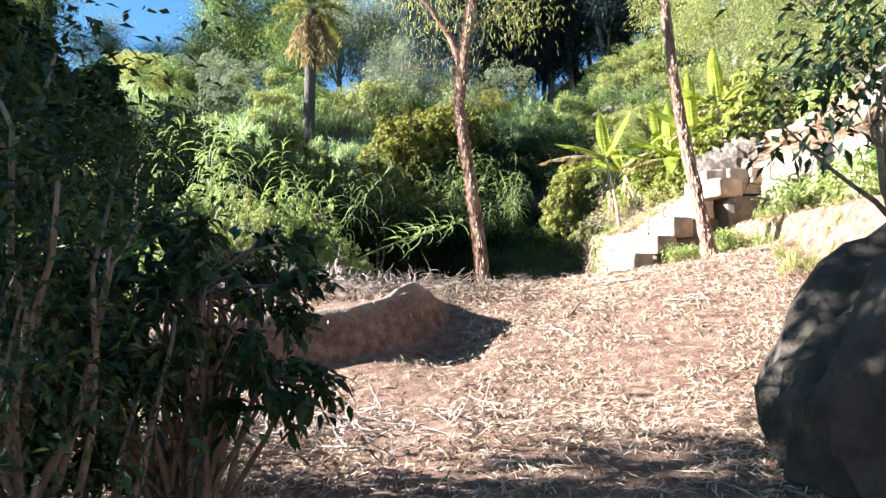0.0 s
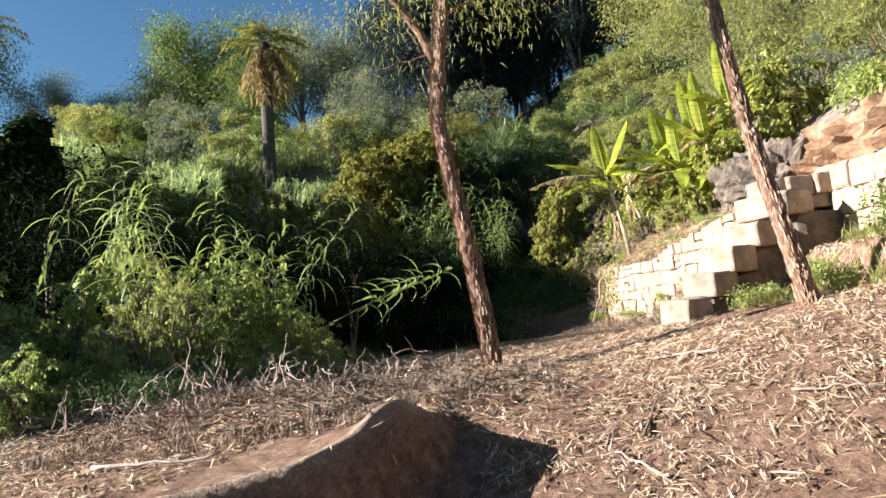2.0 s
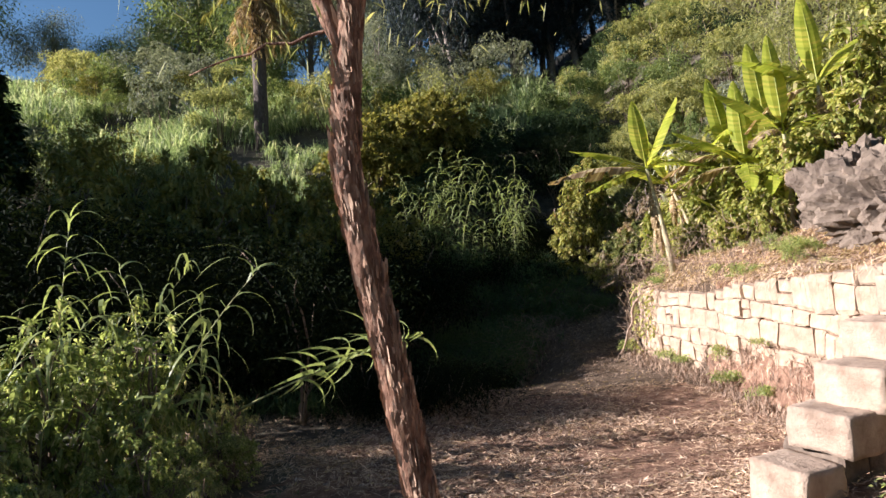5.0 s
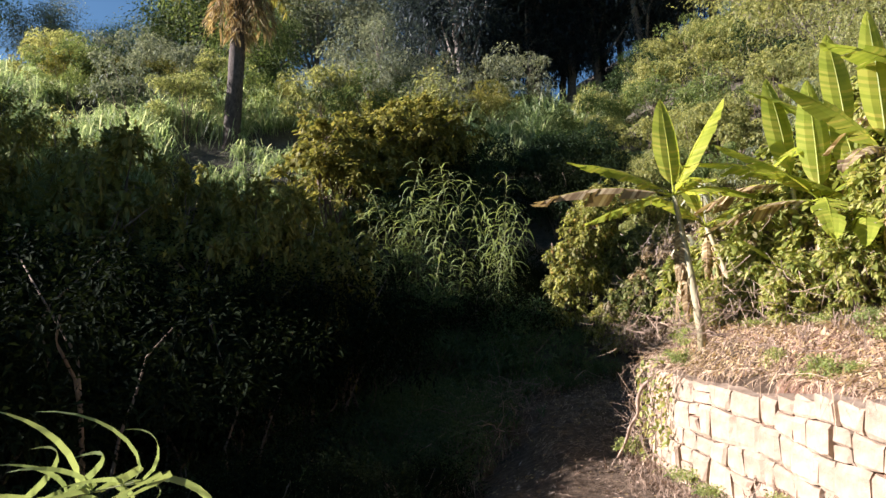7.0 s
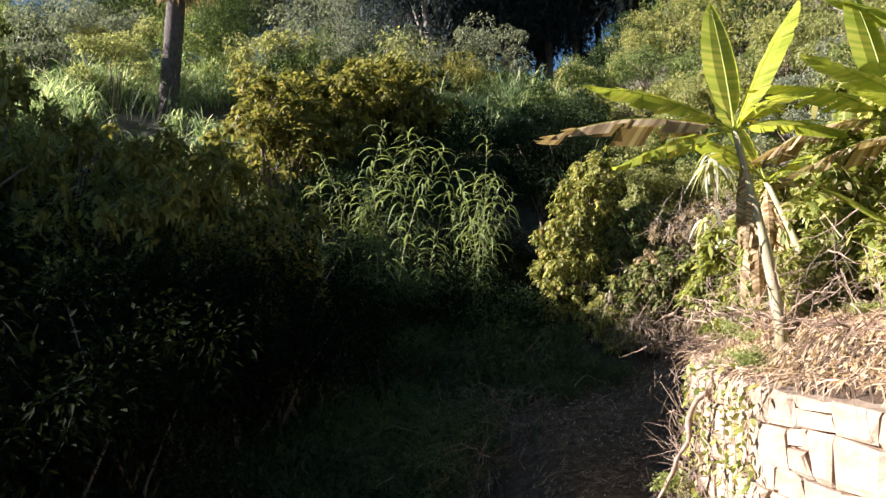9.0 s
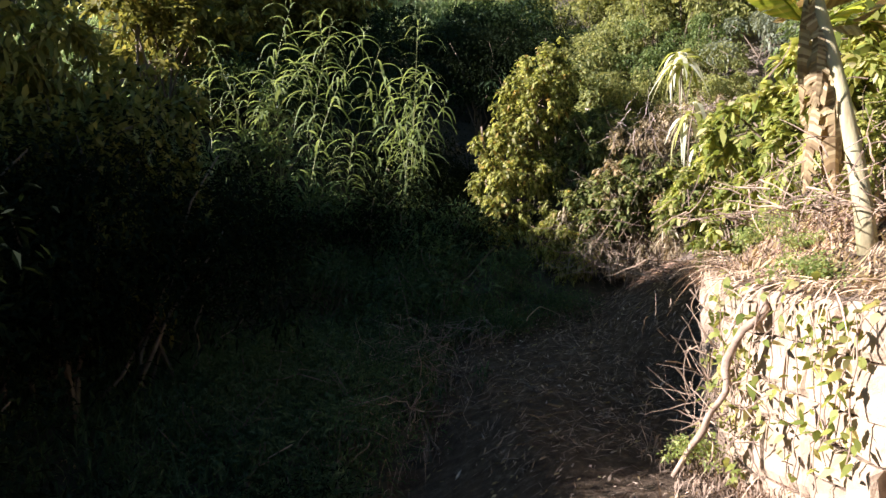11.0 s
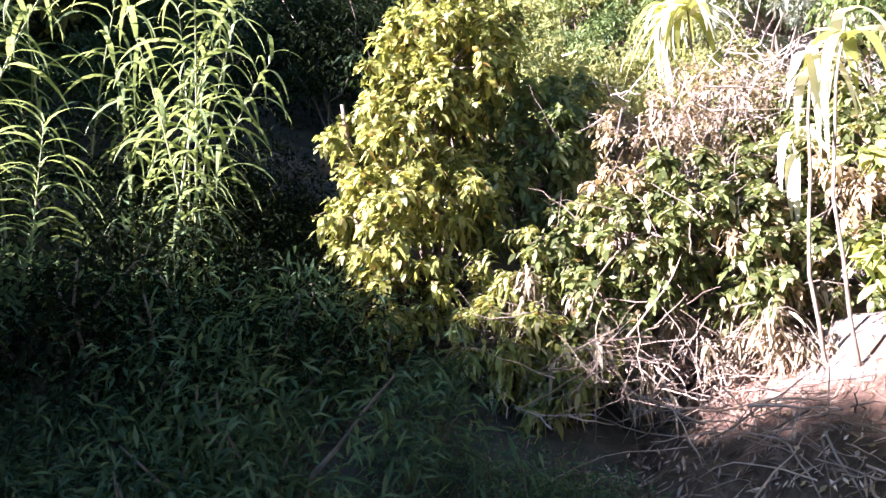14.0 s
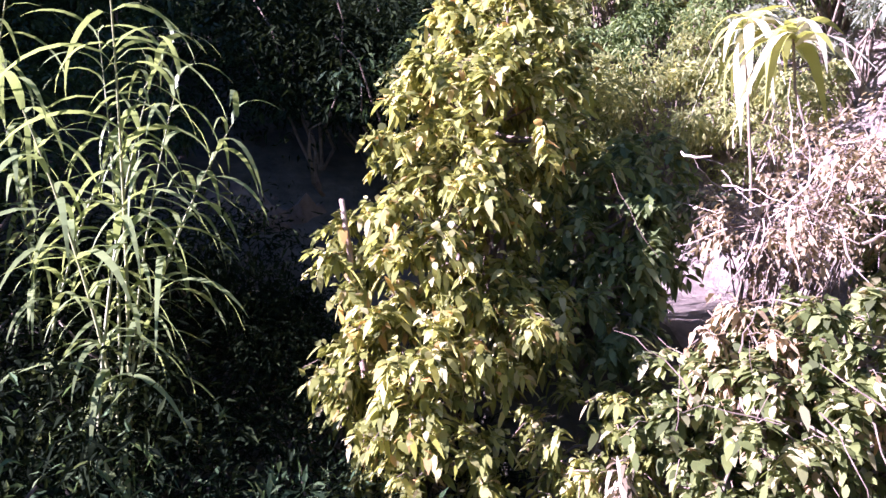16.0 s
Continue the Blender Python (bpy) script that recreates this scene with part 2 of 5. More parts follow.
def strips(P, D, L, W, droop, k=2, profile=None, roll=None, r=rng, fold=0.0):
    """Blades or leaves: n strips from P along D, of length L and width W, sagging by droop."""
    P, D = np.asarray(P, float), unit(np.asarray(D, float))
    n = len(P)
    L, W, droop = (np.broadcast_to(np.asarray(a, float), (n,)) for a in (L, W, droop))
    side = unit(np.cross(D, np.array([0, 0, 1.0])) + 1e-4)
    up = np.cross(side, D)
    roll = r.uniform(-0.9, 0.9, n) if roll is None else np.broadcast_to(roll, (n,))
    side = side * np.cos(roll)[:, None] + up * np.sin(roll)[:, None]
    if profile is None:
        profile = np.sin(np.linspace(0.12, 1, k + 1) ** 0.8 * math.pi) * 0.95 + 0.05
    if k == 2:
        # small leaf: one kite-shaped face, widest near its middle
        c = [P + D * (L * q)[:, None] - np.array([0, 0, 1.0]) * (droop * L * q * q)[:, None] for q in (0.0, 0.45, 1.0)]
        w = side * (W * 0.5)[:, None]
        V = np.stack([c[0], c[1] + w, c[2], c[1] - w], 1)
        return V.reshape(-1, 3), [np.arange(4 * n).reshape(n, 4)]
    V = np.empty((n, k + 1, 2, 3))
    for i in range(k + 1):
        s = i / k
        c = P + D * (L * s)[:, None] - np.array([0, 0, 1.0]) * (droop * L * s * s)[:, None]
        w = side * (W * profile[i] * 0.5)[:, None]
        V[:, i, 0], V[:, i, 1] = c - w, c + w
    base = np.arange(n)[:, None] * (2 * (k + 1)) + 2 * np.arange(k)[None]
    base = base.ravel()
    F = np.stack([base, base + 1, base + 3, base + 2], 1)
    return V.reshape(-1, 3), [F]


def tube(points, radii, n=6, rough=0.0, r=rng):
    points = np.asarray(points, float)
    m = len(points)
    radii = np.broadcast_to(np.asarray(radii, float), (m,))
    T = unit(np.gradient(points, axis=0))
    ref = np.array([1.0, 0.2, 0]) if abs(T[0, 0]) < 0.8 else np.array([0, 1.0, 0.2])
    A = unit(np.cross(T, ref))
    B = np.cross(T, A)
    ang = np.linspace(0, 2 * math.pi, n, endpoint=False)
    rad = radii[:, None] * (1 + rough * r.uniform(-1, 1, (m, n)))
    V = points[:, None] + rad[..., None] * (np.cos(ang)[None, :, None] * A[:, None] + np.sin(ang)[None, :, None] * B[:, None])
    i, j = np.meshgrid(np.arange(m - 1), np.arange(n), indexing="ij")
    a, b = i * n + j, i * n + (j + 1) % n
    F = np.stack([a.ravel(), b.ravel(), (b + n).ravel(), (a + n).ravel()], 1)
    V = np.concatenate([V.reshape(-1, 3), points[:1], points[-1:]])
    jj = np.arange(n)
    c0 = np.stack([(jj + 1) % n, jj, np.full(n, m * n)], 1)
    c1 = np.stack([(m - 1) * n + jj, (m - 1) * n + (jj + 1) % n, np.full(n, m * n + 1)], 1)
    return V, [F, c0, c1]


def curve_pts(a, b, bend, m=8, r=rng):
    a, b = np.asarray(a, float), np.asarray(b, float)
    s = np.linspace(0, 1, m)[:, None]
    off = r.normal(0, 1, (1, 3)) * bend * np.linalg.norm(b - a)
    wob = r.normal(0, 0.15 * bend, (m, 3)) * np.linalg.norm(b - a)
    wob[0] = 0
    return a + (b - a) * s + off * (s * (1 - s)) * 2 + wob


def part(name, data, mat, parent=None, label="", smooth=False):
    me = data if isinstance(data, bpy.types.Mesh) else mesh_data(name, *data, mat, smooth)
    ob = new(name, me)
    ob.parent = parent
    if label:
        ob["label"] = label
    return ob


def thing(name, label, category, group="", at=(0, 0, 0), turn=0, scale=1.0):
    ob = new(name)
    ob.empty_display_size = 0.1
    ob.matrix_basis = pose(*at, 0, 0, turn)
    ob.scale = (scale,) * 3
    return tagged(ob, label, category, group)


def stuff(name, data, mat, label, category, smooth=False):
    return tagged(part(name, data, mat, None, "", smooth), label, category, kind="stuff")


# ---- ground ----
LIP = np.array([(-6.0, -3.6), (-4.0, -3.45), (-2.9, -3.3), (-1.95, -2.98), (-1.5, -2.82), (-1.25, -2.72), (-1.0, -2.45), (-0.74, -2.15), (-0.55, -1.85), (-0.5, -1.4), (-0.6, -0.9), (-1.0, 0.2)])


def lip_distance(x, y):
    """Signed distance to the mound's lip, positive on the mound."""
    best, sign = np.full(x.shape, 1e9), np.ones(x.shape)
    for (ax, ay), (bx, by) in zip(LIP[:-1], LIP[1:]):
        dx, dy = bx - ax, by - ay
        s = np.clip(((x - ax) * dx + (y - ay) * dy) / (dx * dx + dy * dy), 0, 1)
        d = np.hypot(x - ax - s * dx, y - ay - s * dy)
        c = dx * (y - ay) - dy * (x - ax)
        near = d < best
        best, sign = np.where(near, d, best), np.where(near, np.sign(c), sign)
    return best * sign


def step01(a):
    a = np.clip(a, 0, 1)
    return a * a * (3 - 2 * a)


def waves(x, y, s, seed):
    r = np.random.default_rng(seed)
    out = 0
    for _ in range(7):
        k = r.uniform(0.5, 1.6) * s
        th, ph = r.uniform(0, 2 * math.pi, 2)
        out = out + np.sin(k * (x * math.cos(th) + y * math.sin(th)) + ph)
    return out / 7


WALL = np.array([(4.55, 11.7), (4.3, 11.1), (3.85, 10.4), (3.5, 9.7), (3.28, 8.8), (3.32, 7.8), (3.6, 6.4), (3.64, 4.8), (3.66, 3.2), (3.62, 1.9)])
WALL_B = np.array([(4.5, 2.1), (4.32, 1.2), (4.34, 0.3), (4.6, -0.8)])


def wall_x(y):
    return np.interp(y, WALL[::-1, 1], WALL[::-1, 0])


def ground(x, y):
    x, y = np.asarray(x, float), np.asarray(y, float)
    # trodden way, falling towards the start
    z = np.interp(y, [-60, -9, -3.6, -2.9, -2.4, -1.8, -0.8, 1, 5, 9, 10.8, 12, 13, 13.4, 15, 17, 60], [-6, -1.85, -0.95, -0.69, -0.53, -0.36, -0.17, -0.1, -0.2, -0.3, -0.42, -0.36, -0.22, -0.16, 0.45, 0.8, 0.8])
    z = z + np.clip(x - 0.6, 0, 3.4) * np.interp(y, [-6, -3, -2, -1, 1, 2.4, 4, 8, 10, 12, 14], [0.05, 0.05, 0.11, 0.18, 0.11, 0.01, 0.0, 0.02, 0.06, 0.16, 0.12])
    z = z + 0.03 * waves(x, y, 2.2, 1) + 0.02 * waves(x, y, 6, 2)
    # gully left of the way
    z = z - np.clip((2.3 - x) * 0.5, 0, 1.3) * step01((y - 7) / 3) * (1 - step01((y - 13) / 2))
    # mound and the level ground behind its lip
    d = lip_distance(x, y) + 0.025 * waves(x, y, 4, 15) + 0.008 * waves(x, y, 19, 16)
    top = 0.02 + 0.112 * np.clip(y + 0.2, -3.2, 0) - 0.03 * np.clip(-x - 1.0, 0, 4) + 0.02 * waves(x, y, 5, 3)
    top = top + 0.05 * np.exp(-((d - 0.02) / 0.1) ** 2) + 0.13 * np.exp(-((x + 0.72) / 0.26) ** 2 - ((y + 2.15) / 0.32) ** 2)
    z = z - 0.18 * np.exp(-((x + 0.4) / 0.55) ** 2 - ((y + 2.45) / 0.5) ** 2)
    m = np.clip((d + 0.13) / 0.15, 0, 1) ** 0.6 * (x < 0.4)
    fade = np.interp(y, [-20, -6, -4.6, 0.0, 1.6], [0, 0, 1, 1, 0]) * (1 - step01((x + 2.0) / 0.9) * np.interp(y, [-2.0, -1.2, 0], [0, 0.75, 0.9]))
    z = z + (np.maximum(top, z) - z) * m * fade
    # left side climbs slowly, back climbs to the hilltop
    z = z + 0.22 * np.clip(-x - 4.5, 0, 40) * np.interp(y, [-10, 5, 15], [0.4, 0.5, 0.5])
    z = z + np.interp(y - 0.2 * np.clip(x - 2, -4, 10), [13.6, 16, 20, 24, 30, 42, 60, 90], [0, 0.7, 3.3, 6.0, 8.6, 12.6, 15.0, 16])
    # terrace behind the stone wall and the bank above it
    inside = step01((x - wall_x(y) - 0.08) / 0.1) * step01((y - 1.8) / 0.3) * (1 - step01((y - 11.0) / 1.6))
    terrace = np.interp(y, [2, 3.2, 5, 6.4, 8, 10, 12], [1.46, 1.36, 1.24, 1.14, 1.0, 1.0, 1.0]) + 0.5 * step01((x - wall_x(y) - 0.15) / 0.7) * step01((y - 4) / 3) + 0.04 * waves(x, y, 4, 5)
    z = z + (np.maximum(terrace, z) - z) * inside
    z = z + (np.maximum(1.5, z) - z) * step01((x - 4.45) / 0.15) * step01((y + 0.9) / 0.8) * (1 - step01((y - 2.2) / 1))
    bank = np.interp(x - 0.08 * np.clip(y - 8, -8, 8), [5.0, 5.8, 7.2, 9.5, 16, 40], [0, 0.3, 1.6, 3.0, 6.0, 13])
    z = z + bank * np.interp(y, [-7, -2, 2, 30], [0.15, 0.3, 1.0, 1.0])
    # earth slope past the wall's end
    z = np.maximum(z, 0.05 + 0.68 * np.clip(x - 3.5 - 0.12 * np.clip(y - 12.5, 0, 3), 0, 1.9) - 0.4 * np.clip(3.2 - x, 0, 0.9) - 0.8 * (1 - step01((y - 9.6) / 2.6)) - 8 * (1 - step01((y - 7) / 2)) - 5 * step01((y - 14.2) / 1.5))
    # steep earth bank under the bushes at the end
    z = np.maximum(z, 0.7 + np.clip(y - 14.35 + 0.12 * waves(x, y, 3, 17), 0, 1.3) * 1.1 - 4 * (1 - step01((x - 2.9) / 0.9)) - 4 * step01((y - 17) / 1.5) - 4 * step01((y - 8) / 0.5) * (1 - step01((y - 13.3) / 1.1)))
    # bank beside the start
    z = z + 0.4 * step01((x - 1.5 - 0.1 * (y + 4.6)) / 1.0) * np.interp(y, [-12, -9, -5.2, -4.1], [0, 1, 1, 0]) * (1 - step01((x - 5) / 5))
    return z


def spaced(stops):
    out = []
    for a, b, s in stops:
        out += list(np.arange(a, b, s))
    return np.array(out + [stops[-1][1]])


xs = spaced([(-400, -100, 30), (-100, -30, 5), (-30, -8, 1.2), (-8, -4, 0.3), (-4, -2.8, 0.08), (-2.8, 0.6, 0.035), (0.6, 6, 0.08), (6, 10, 0.25), (10, 30, 1.2), (30, 100, 5), (100, 400, 30)])
ys = spaced([(-400, -100, 30), (-100, -30, 5), (-30, -10, 1.2), (-10, -6, 0.2), (-6, -3.6, 0.08), (-3.6, -1.4, 0.035), (-1.4, 5, 0.08), (5, 16, 0.12), (16, 40, 0.6), (40, 100, 4), (100, 400, 30)])
GX, GY = np.meshgrid(xs, ys)
GZ = ground(GX, GY) + 0.012 * waves(GX, GY, 22, 8) * (np.abs(GX) < 8)
gi, gj = np.meshgrid(np.arange(len(ys) - 1), np.arange(len(xs) - 1), indexing="ij")
ga = (gi * len(xs) + gj).ravel()
floor = part("ground", (np.stack([GX, GY, GZ], -1).reshape(-1, 3), [np.stack([ga, ga + 1, ga + len(xs) + 1, ga + len(xs)], 1)]), M_soil, None, "", True)
floor.data.materials.append(M_mulch)
floor.data.materials.append(M_shadesoil)
floor.data.materials.append(M_bank)
cx, cy = (GX[:-1, :-1] + GX[1:, 1:]) / 2, (GY[:-1, :-1] + GY[1:, 1:]) / 2
edge = 0.6 * waves(cx, cy, 0.5, 70) * (np.abs(cy - 2) > 8) * 3 + 0.3 * waves(cx, cy, 2.5, 71) + 0.35 * waves(cx, cy, 9, 72) + 0.25 * waves(cx, cy, 25, 73)
left = np.interp(cy, [-9, -4, 0, 2, 5, 8, 11, 14.5], [-2.6, -3.4, -3.6, -1.9, -1.0, 0.3, 1.3, 2.4]) + edge
bare = (cx > left) & (cy < 14.3 + edge) & (cx < 12 + 6 * edge) & (cy > -14 + 6 * edge)
# from about y 6.2 the bare soil is coloured darker for the shade
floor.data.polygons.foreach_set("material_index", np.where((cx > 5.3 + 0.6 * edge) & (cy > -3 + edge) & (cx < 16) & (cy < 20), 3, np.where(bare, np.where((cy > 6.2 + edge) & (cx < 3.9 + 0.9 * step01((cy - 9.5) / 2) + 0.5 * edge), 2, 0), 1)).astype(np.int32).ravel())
# paler soil colour along the mound's rim
rim = lip_distance(GX, GY) + 0.035 * waves(GX, GY, 7, 74)
rim = np.exp(-((rim - 0.04) / 0.055) ** 2) * (GX < 0.3) * (GY > -4.4) * (GY < -1.3)
floor.data.attributes.new("pale_rim", "FLOAT", "POINT").data.foreach_set("value", rim.astype(np.float32).ravel())
tagged(floor, "reddish bare soil of a trodden hillside path", "ground", kind="structure")


def on_ground(x, y, dz=0.0):
    return (float(x), float(y), float(ground(x, y)) + dz)


# ---- stone wall and steps ----
def block(w, d, h, r, bulge=0.02):
    """A roughly hewn stone, bevelled, uneven; its face towards -y."""
    bm = bmesh.new()
    bmesh.ops.create_cube(bm, size=1)
    bmesh.ops.bevel(bm, geom=list(bm.edges), offset=0.07, segments=1, affect="EDGES")
    for v in bm.verts:
        v.co = Vector((v.co.x * w, v.co.y * d, v.co.z * h)) + Vector(r.normal(0, bulge * 0.45, 3))
    me = bpy.data.meshes.new("stone")
    bm.to_mesh(me)
    bm.free()
    me.materials.append(M_stone)
    return me


def hewn(corners, r, gap=0.0045, depth=0.24):
    """One wall stone from the four corners of its face (along, up); the face, towards -y, bulges and its arrises are worn."""
    (ax, az), (bx, bz), (cx_, cz), (dx_, dz) = corners
    n = 4
    g = [0.0, 0.16, 0.84, 1.0]
    V = []
    for j in range(n):
        for i in range(n):
            u, v = g[i], g[j]
            x = (ax * (1 - u) + bx * u) * (1 - v) + (dx_ * (1 - u) + cx_ * u) * v
            z = (az * (1 - u) + bz * u) * (1 - v) + (dz * (1 - u) + cz * u) * v
            x += gap if i == 0 else -gap if i == n - 1 else 0
            z += gap if j == 0 else -gap if j == n - 1 else 0
            rim = (i in (0, n - 1)) + (j in (0, n - 1))
            V.append((x + r.normal(0, 0.005), r.normal(0, 0.006) + (-0.012, 0.008, 0.024)[rim], z + r.normal(0, 0.005)))
    ring = [(i, 0) for i in range(n)] + [(n - 1, j) for j in range(1, n)] + [(i, n - 1) for i in range(n - 2, -1, -1)] + [(0, j) for j in range(n - 2, 0, -1)]
    F = [(j * n + i, j * n + i + 1, j * n + n + i + 1, j * n + n + i) for j in range(n - 1) for i in range(n - 1)]
    base = len(V)
    for i, j in ring:
        x, _, z = V[j * n + i]
        V.append((x * 0.96, depth, z * 0.96))
    for q, (i, j) in enumerate(ring):
        i2, j2 = ring[(q + 1) % len(ring)]
        F.append((j2 * n + i2, j * n + i, base + q, base + (q + 1) % len(ring)))
    return mesh_data("stone", V, [np.array(F)], M_stone)


def build_wall(name, line, tops, foot, course, label, seed):
    r = np.random.default_rng(seed)
    seg = np.linalg.norm(np.diff(line, axis=0), axis=1)
    arc = np.concatenate([[0], np.cumsum(seg)])
    total = arc[-1]

    def at(s):
        p = np.array([np.interp(s, arc, line[:, 0]), np.interp(s, arc, line[:, 1])])
        q = np.array([np.interp(min(s + 0.1, total), arc, line[:, 0]), np.interp(min(s + 0.1, total), arc, line[:, 1])])
        o = np.array([np.interp(max(s - 0.1, 0), arc, line[:, 0]), np.interp(max(s - 0.1, 0), arc, line[:, 1])])
        return p, unit(q - o)

    # earth and rubble core behind the stones
    ss = np.linspace(0, total, 40)
    rows = []
    for s in ss:
        p, t = at(s)
        nrm = np.array([-t[1], t[0]])
        top = np.interp(s / total, np.linspace(0, 1, len(tops)), tops) - 0.05
        for off, z in ((0.045, foot - 0.3), (0.045, top), (0.5, top), (0.5, foot - 0.3)):
            rows.append((*(p + nrm * off), z))
    V = np.array(rows)
    F = []
    for i in range(len(ss) - 1):
        for j in range(4):
            F.append((i * 4 + j, i * 4 + (j + 1) % 4, i * 4 + 4 + (j + 1) % 4, i * 4 + 4 + j))
    ends = [(0, 1, 2, 3), tuple(len(V) - 4 + k for k in (3, 2, 1, 0))]
    wall = part(name, (V, [np.array(F + ends)]), M_soil)
    tagged(wall, label, "wall", kind="structure")
    def rise(q, k):
        return 0.022 * math.sin(2.3 * q + 1.7 * k) + 0.014 * math.sin(5.1 * q + 2.9 * k)

    z, k = foot, 0
    while z < max(tops):
        h = course * r.uniform(0.82, 1.3)
        s = -r.uniform(0, 0.3)
        lean_a = r.normal(0, 0.012)
        while s < total - 0.04:
            w = course * r.uniform(0.75, 1.9)
            a, b = max(s, 0.0), min(s + w, total)
            s += w
            lean_b = r.normal(0, 0.018)
            if b - a < 0.07:
                continue
            c = (a + b) / 2
            top = np.interp(c / total, np.linspace(0, 1, len(tops)), tops)
            if z + h * 0.35 > top:
                continue
            last = z + h * 1.4 > top
            lo = (z + rise(a, k), z + rise(b, k))
            hi = (top + r.normal(0, 0.012), top + r.normal(0, 0.012)) if last else (z + h + rise(a, k + 1), z + h + rise(b, k + 1))
            cuts = [(0.0, 1.0)]
            if hi[0] - lo[0] > 0.2 and b - a < 0.36 and r.uniform() < 0.3:
                m = r.uniform(0.4, 0.62)
                cuts = [(0.0, m), (m, 1.0)]
            p, t = at(c)
            nrm = np.array([-t[1], t[0]])
            for f0, f1 in cuts:
                zl = [lo[i] + (hi[i] - lo[i]) * f0 for i in (0, 1)]
                zh = [lo[i] + (hi[i] - lo[i]) * f1 for i in (0, 1)]
                zc = (sum(zl) + sum(zh)) / 4
                me = hewn([(a - c - lean_a, zl[0] - zc), (b - c - lean_b, zl[1] - zc), (b - c + lean_b, zh[1] - zc), (a - c + lean_a, zh[0] - zc)], r)
                st = new("stone", me)
                st.parent = wall
                q = p + nrm * r.normal(0, 0.01)
                st.matrix_basis = pose(*q, zc, r.normal(0, 1.6), 0, math.degrees(math.atan2(t[1], t[0])) + r.normal(0, 2.2))
            lean_a = lean_b
        z += h
        k += 1
    return wall


build_wall("wall_1", WALL, [1.12, 1.1, 1.04, 1.02, 1.0, 1.02, 1.16, 1.26, 1.37, 1.48], -0.45, 0.23, "dry-laid retaining wall of pale sandstone blocks", 3)
build_wall("wall_2", WALL_B, [1.74, 1.66, 1.62, 1.6], 0.3, 0.24, "stretch of sandstone retaining wall beside the steps", 4)
def rough_block(w, d, h, r):
    """A hewn block with worn edges and an uneven surface."""
    bm = bmesh.new()
    bmesh.ops.create_cube(bm, size=2)
    bmesh.ops.subdivide_edges(bm, edges=list(bm.edges), cuts=7, use_grid_fill=True)
    off = Vector(r.uniform(0, 50, 3))
    for v in bm.verts:
        p = v.co.copy()
        q = Vector((p.x * w / 2, p.y * d / 2, p.z * h / 2))
        # wear the edges and corners
        k = sum(max(0.0, abs(a) - 0.72) for a in p) - max(max(0.0, abs(a) - 0.72) for a in p)
        q = q * (1 - 0.05 * k)
        q += p.normalized() * (0.018 * noise.noise(q * 5 + off) + 0.008 * noise.noise(q * 19 + off))
        v.co = q
    me = bpy.data.meshes.new("stone")
    bm.to_mesh(me)
    bm.free()
    me.polygons.foreach_set("use_smooth", [True] * len(me.polygons))
    me.materials.append(M_step)
    return me


sr = np.random.default_rng(21)
# near corner x, y, top z, run, length, thickness
for fx, fy, top, run, ln, hgt in ((2.18, 0.78, 0.32, 0.36, 0.42, 0.4), (2.58, 0.98, 0.58, 0.36, 0.46, 0.27), (2.84, 1.02, 0.84, 0.38, 0.5, 0.29), (3.22, 1.16, 1.09, 0.36, 0.6, 0.28), (3.55, 1.08, 1.4, 0.46, 0.7, 0.27)):
    ob = new("step_block", rough_block(run, ln, hgt, sr))
    ob.matrix_basis = pose(fx, fy, top - hgt / 2, sr.normal(0, 1), sr.normal(0, 1), 26 + sr.normal(0, 1.5)) @ Matrix.Translation((run / 2, ln / 2, 0))
    tagged(ob, "rough pinkish sandstone step built against the wall", "step", "steps up to the terrace")
    if top > 0.4:
        deep = 0.8 if top > 1.2 else 0.5
        # fill gets a dark rock colour for the shade below the steps
        f = part("step_fill", block(deep, 0.5, top - hgt + 0.3, sr, 0.03), M_rock)
        f.data.materials.clear()
        f.data.materials.append(M_rock)
        f.matrix_basis = pose(fx + (0.2 if top > 1.2 else 0.0), fy + 0.14, (top - hgt - 0.3) / 2 + 0.01, 0, 0, 18) @ Matrix.Translation((deep / 2 - 0.02, 0.25, 0))
        tagged(f, "rubble fill beneath a stone step, darkened for the shade there", "rubble", kind="structure")
for k in range(3):
    ob = new("coping_stone", rough_block(0.32, 0.3, 0.24, sr))
    ob.matrix_basis = pose(3.72 + 0.33 * k, 1.86 - 0.03 * k, 1.5, 0, 0, 4 + sr.normal(0, 3))
    tagged(ob, "pale sandstone coping at the head of the steps", "stone", "coping stones")
ob = new("lintel_slab", rough_block(1.05, 0.28, 0.16, sr))
ob.matrix_basis = pose(4.02, 1.86, 1.3, 0, 0, 2)
tagged(ob, "long sandstone slab below the coping stones", "slab")


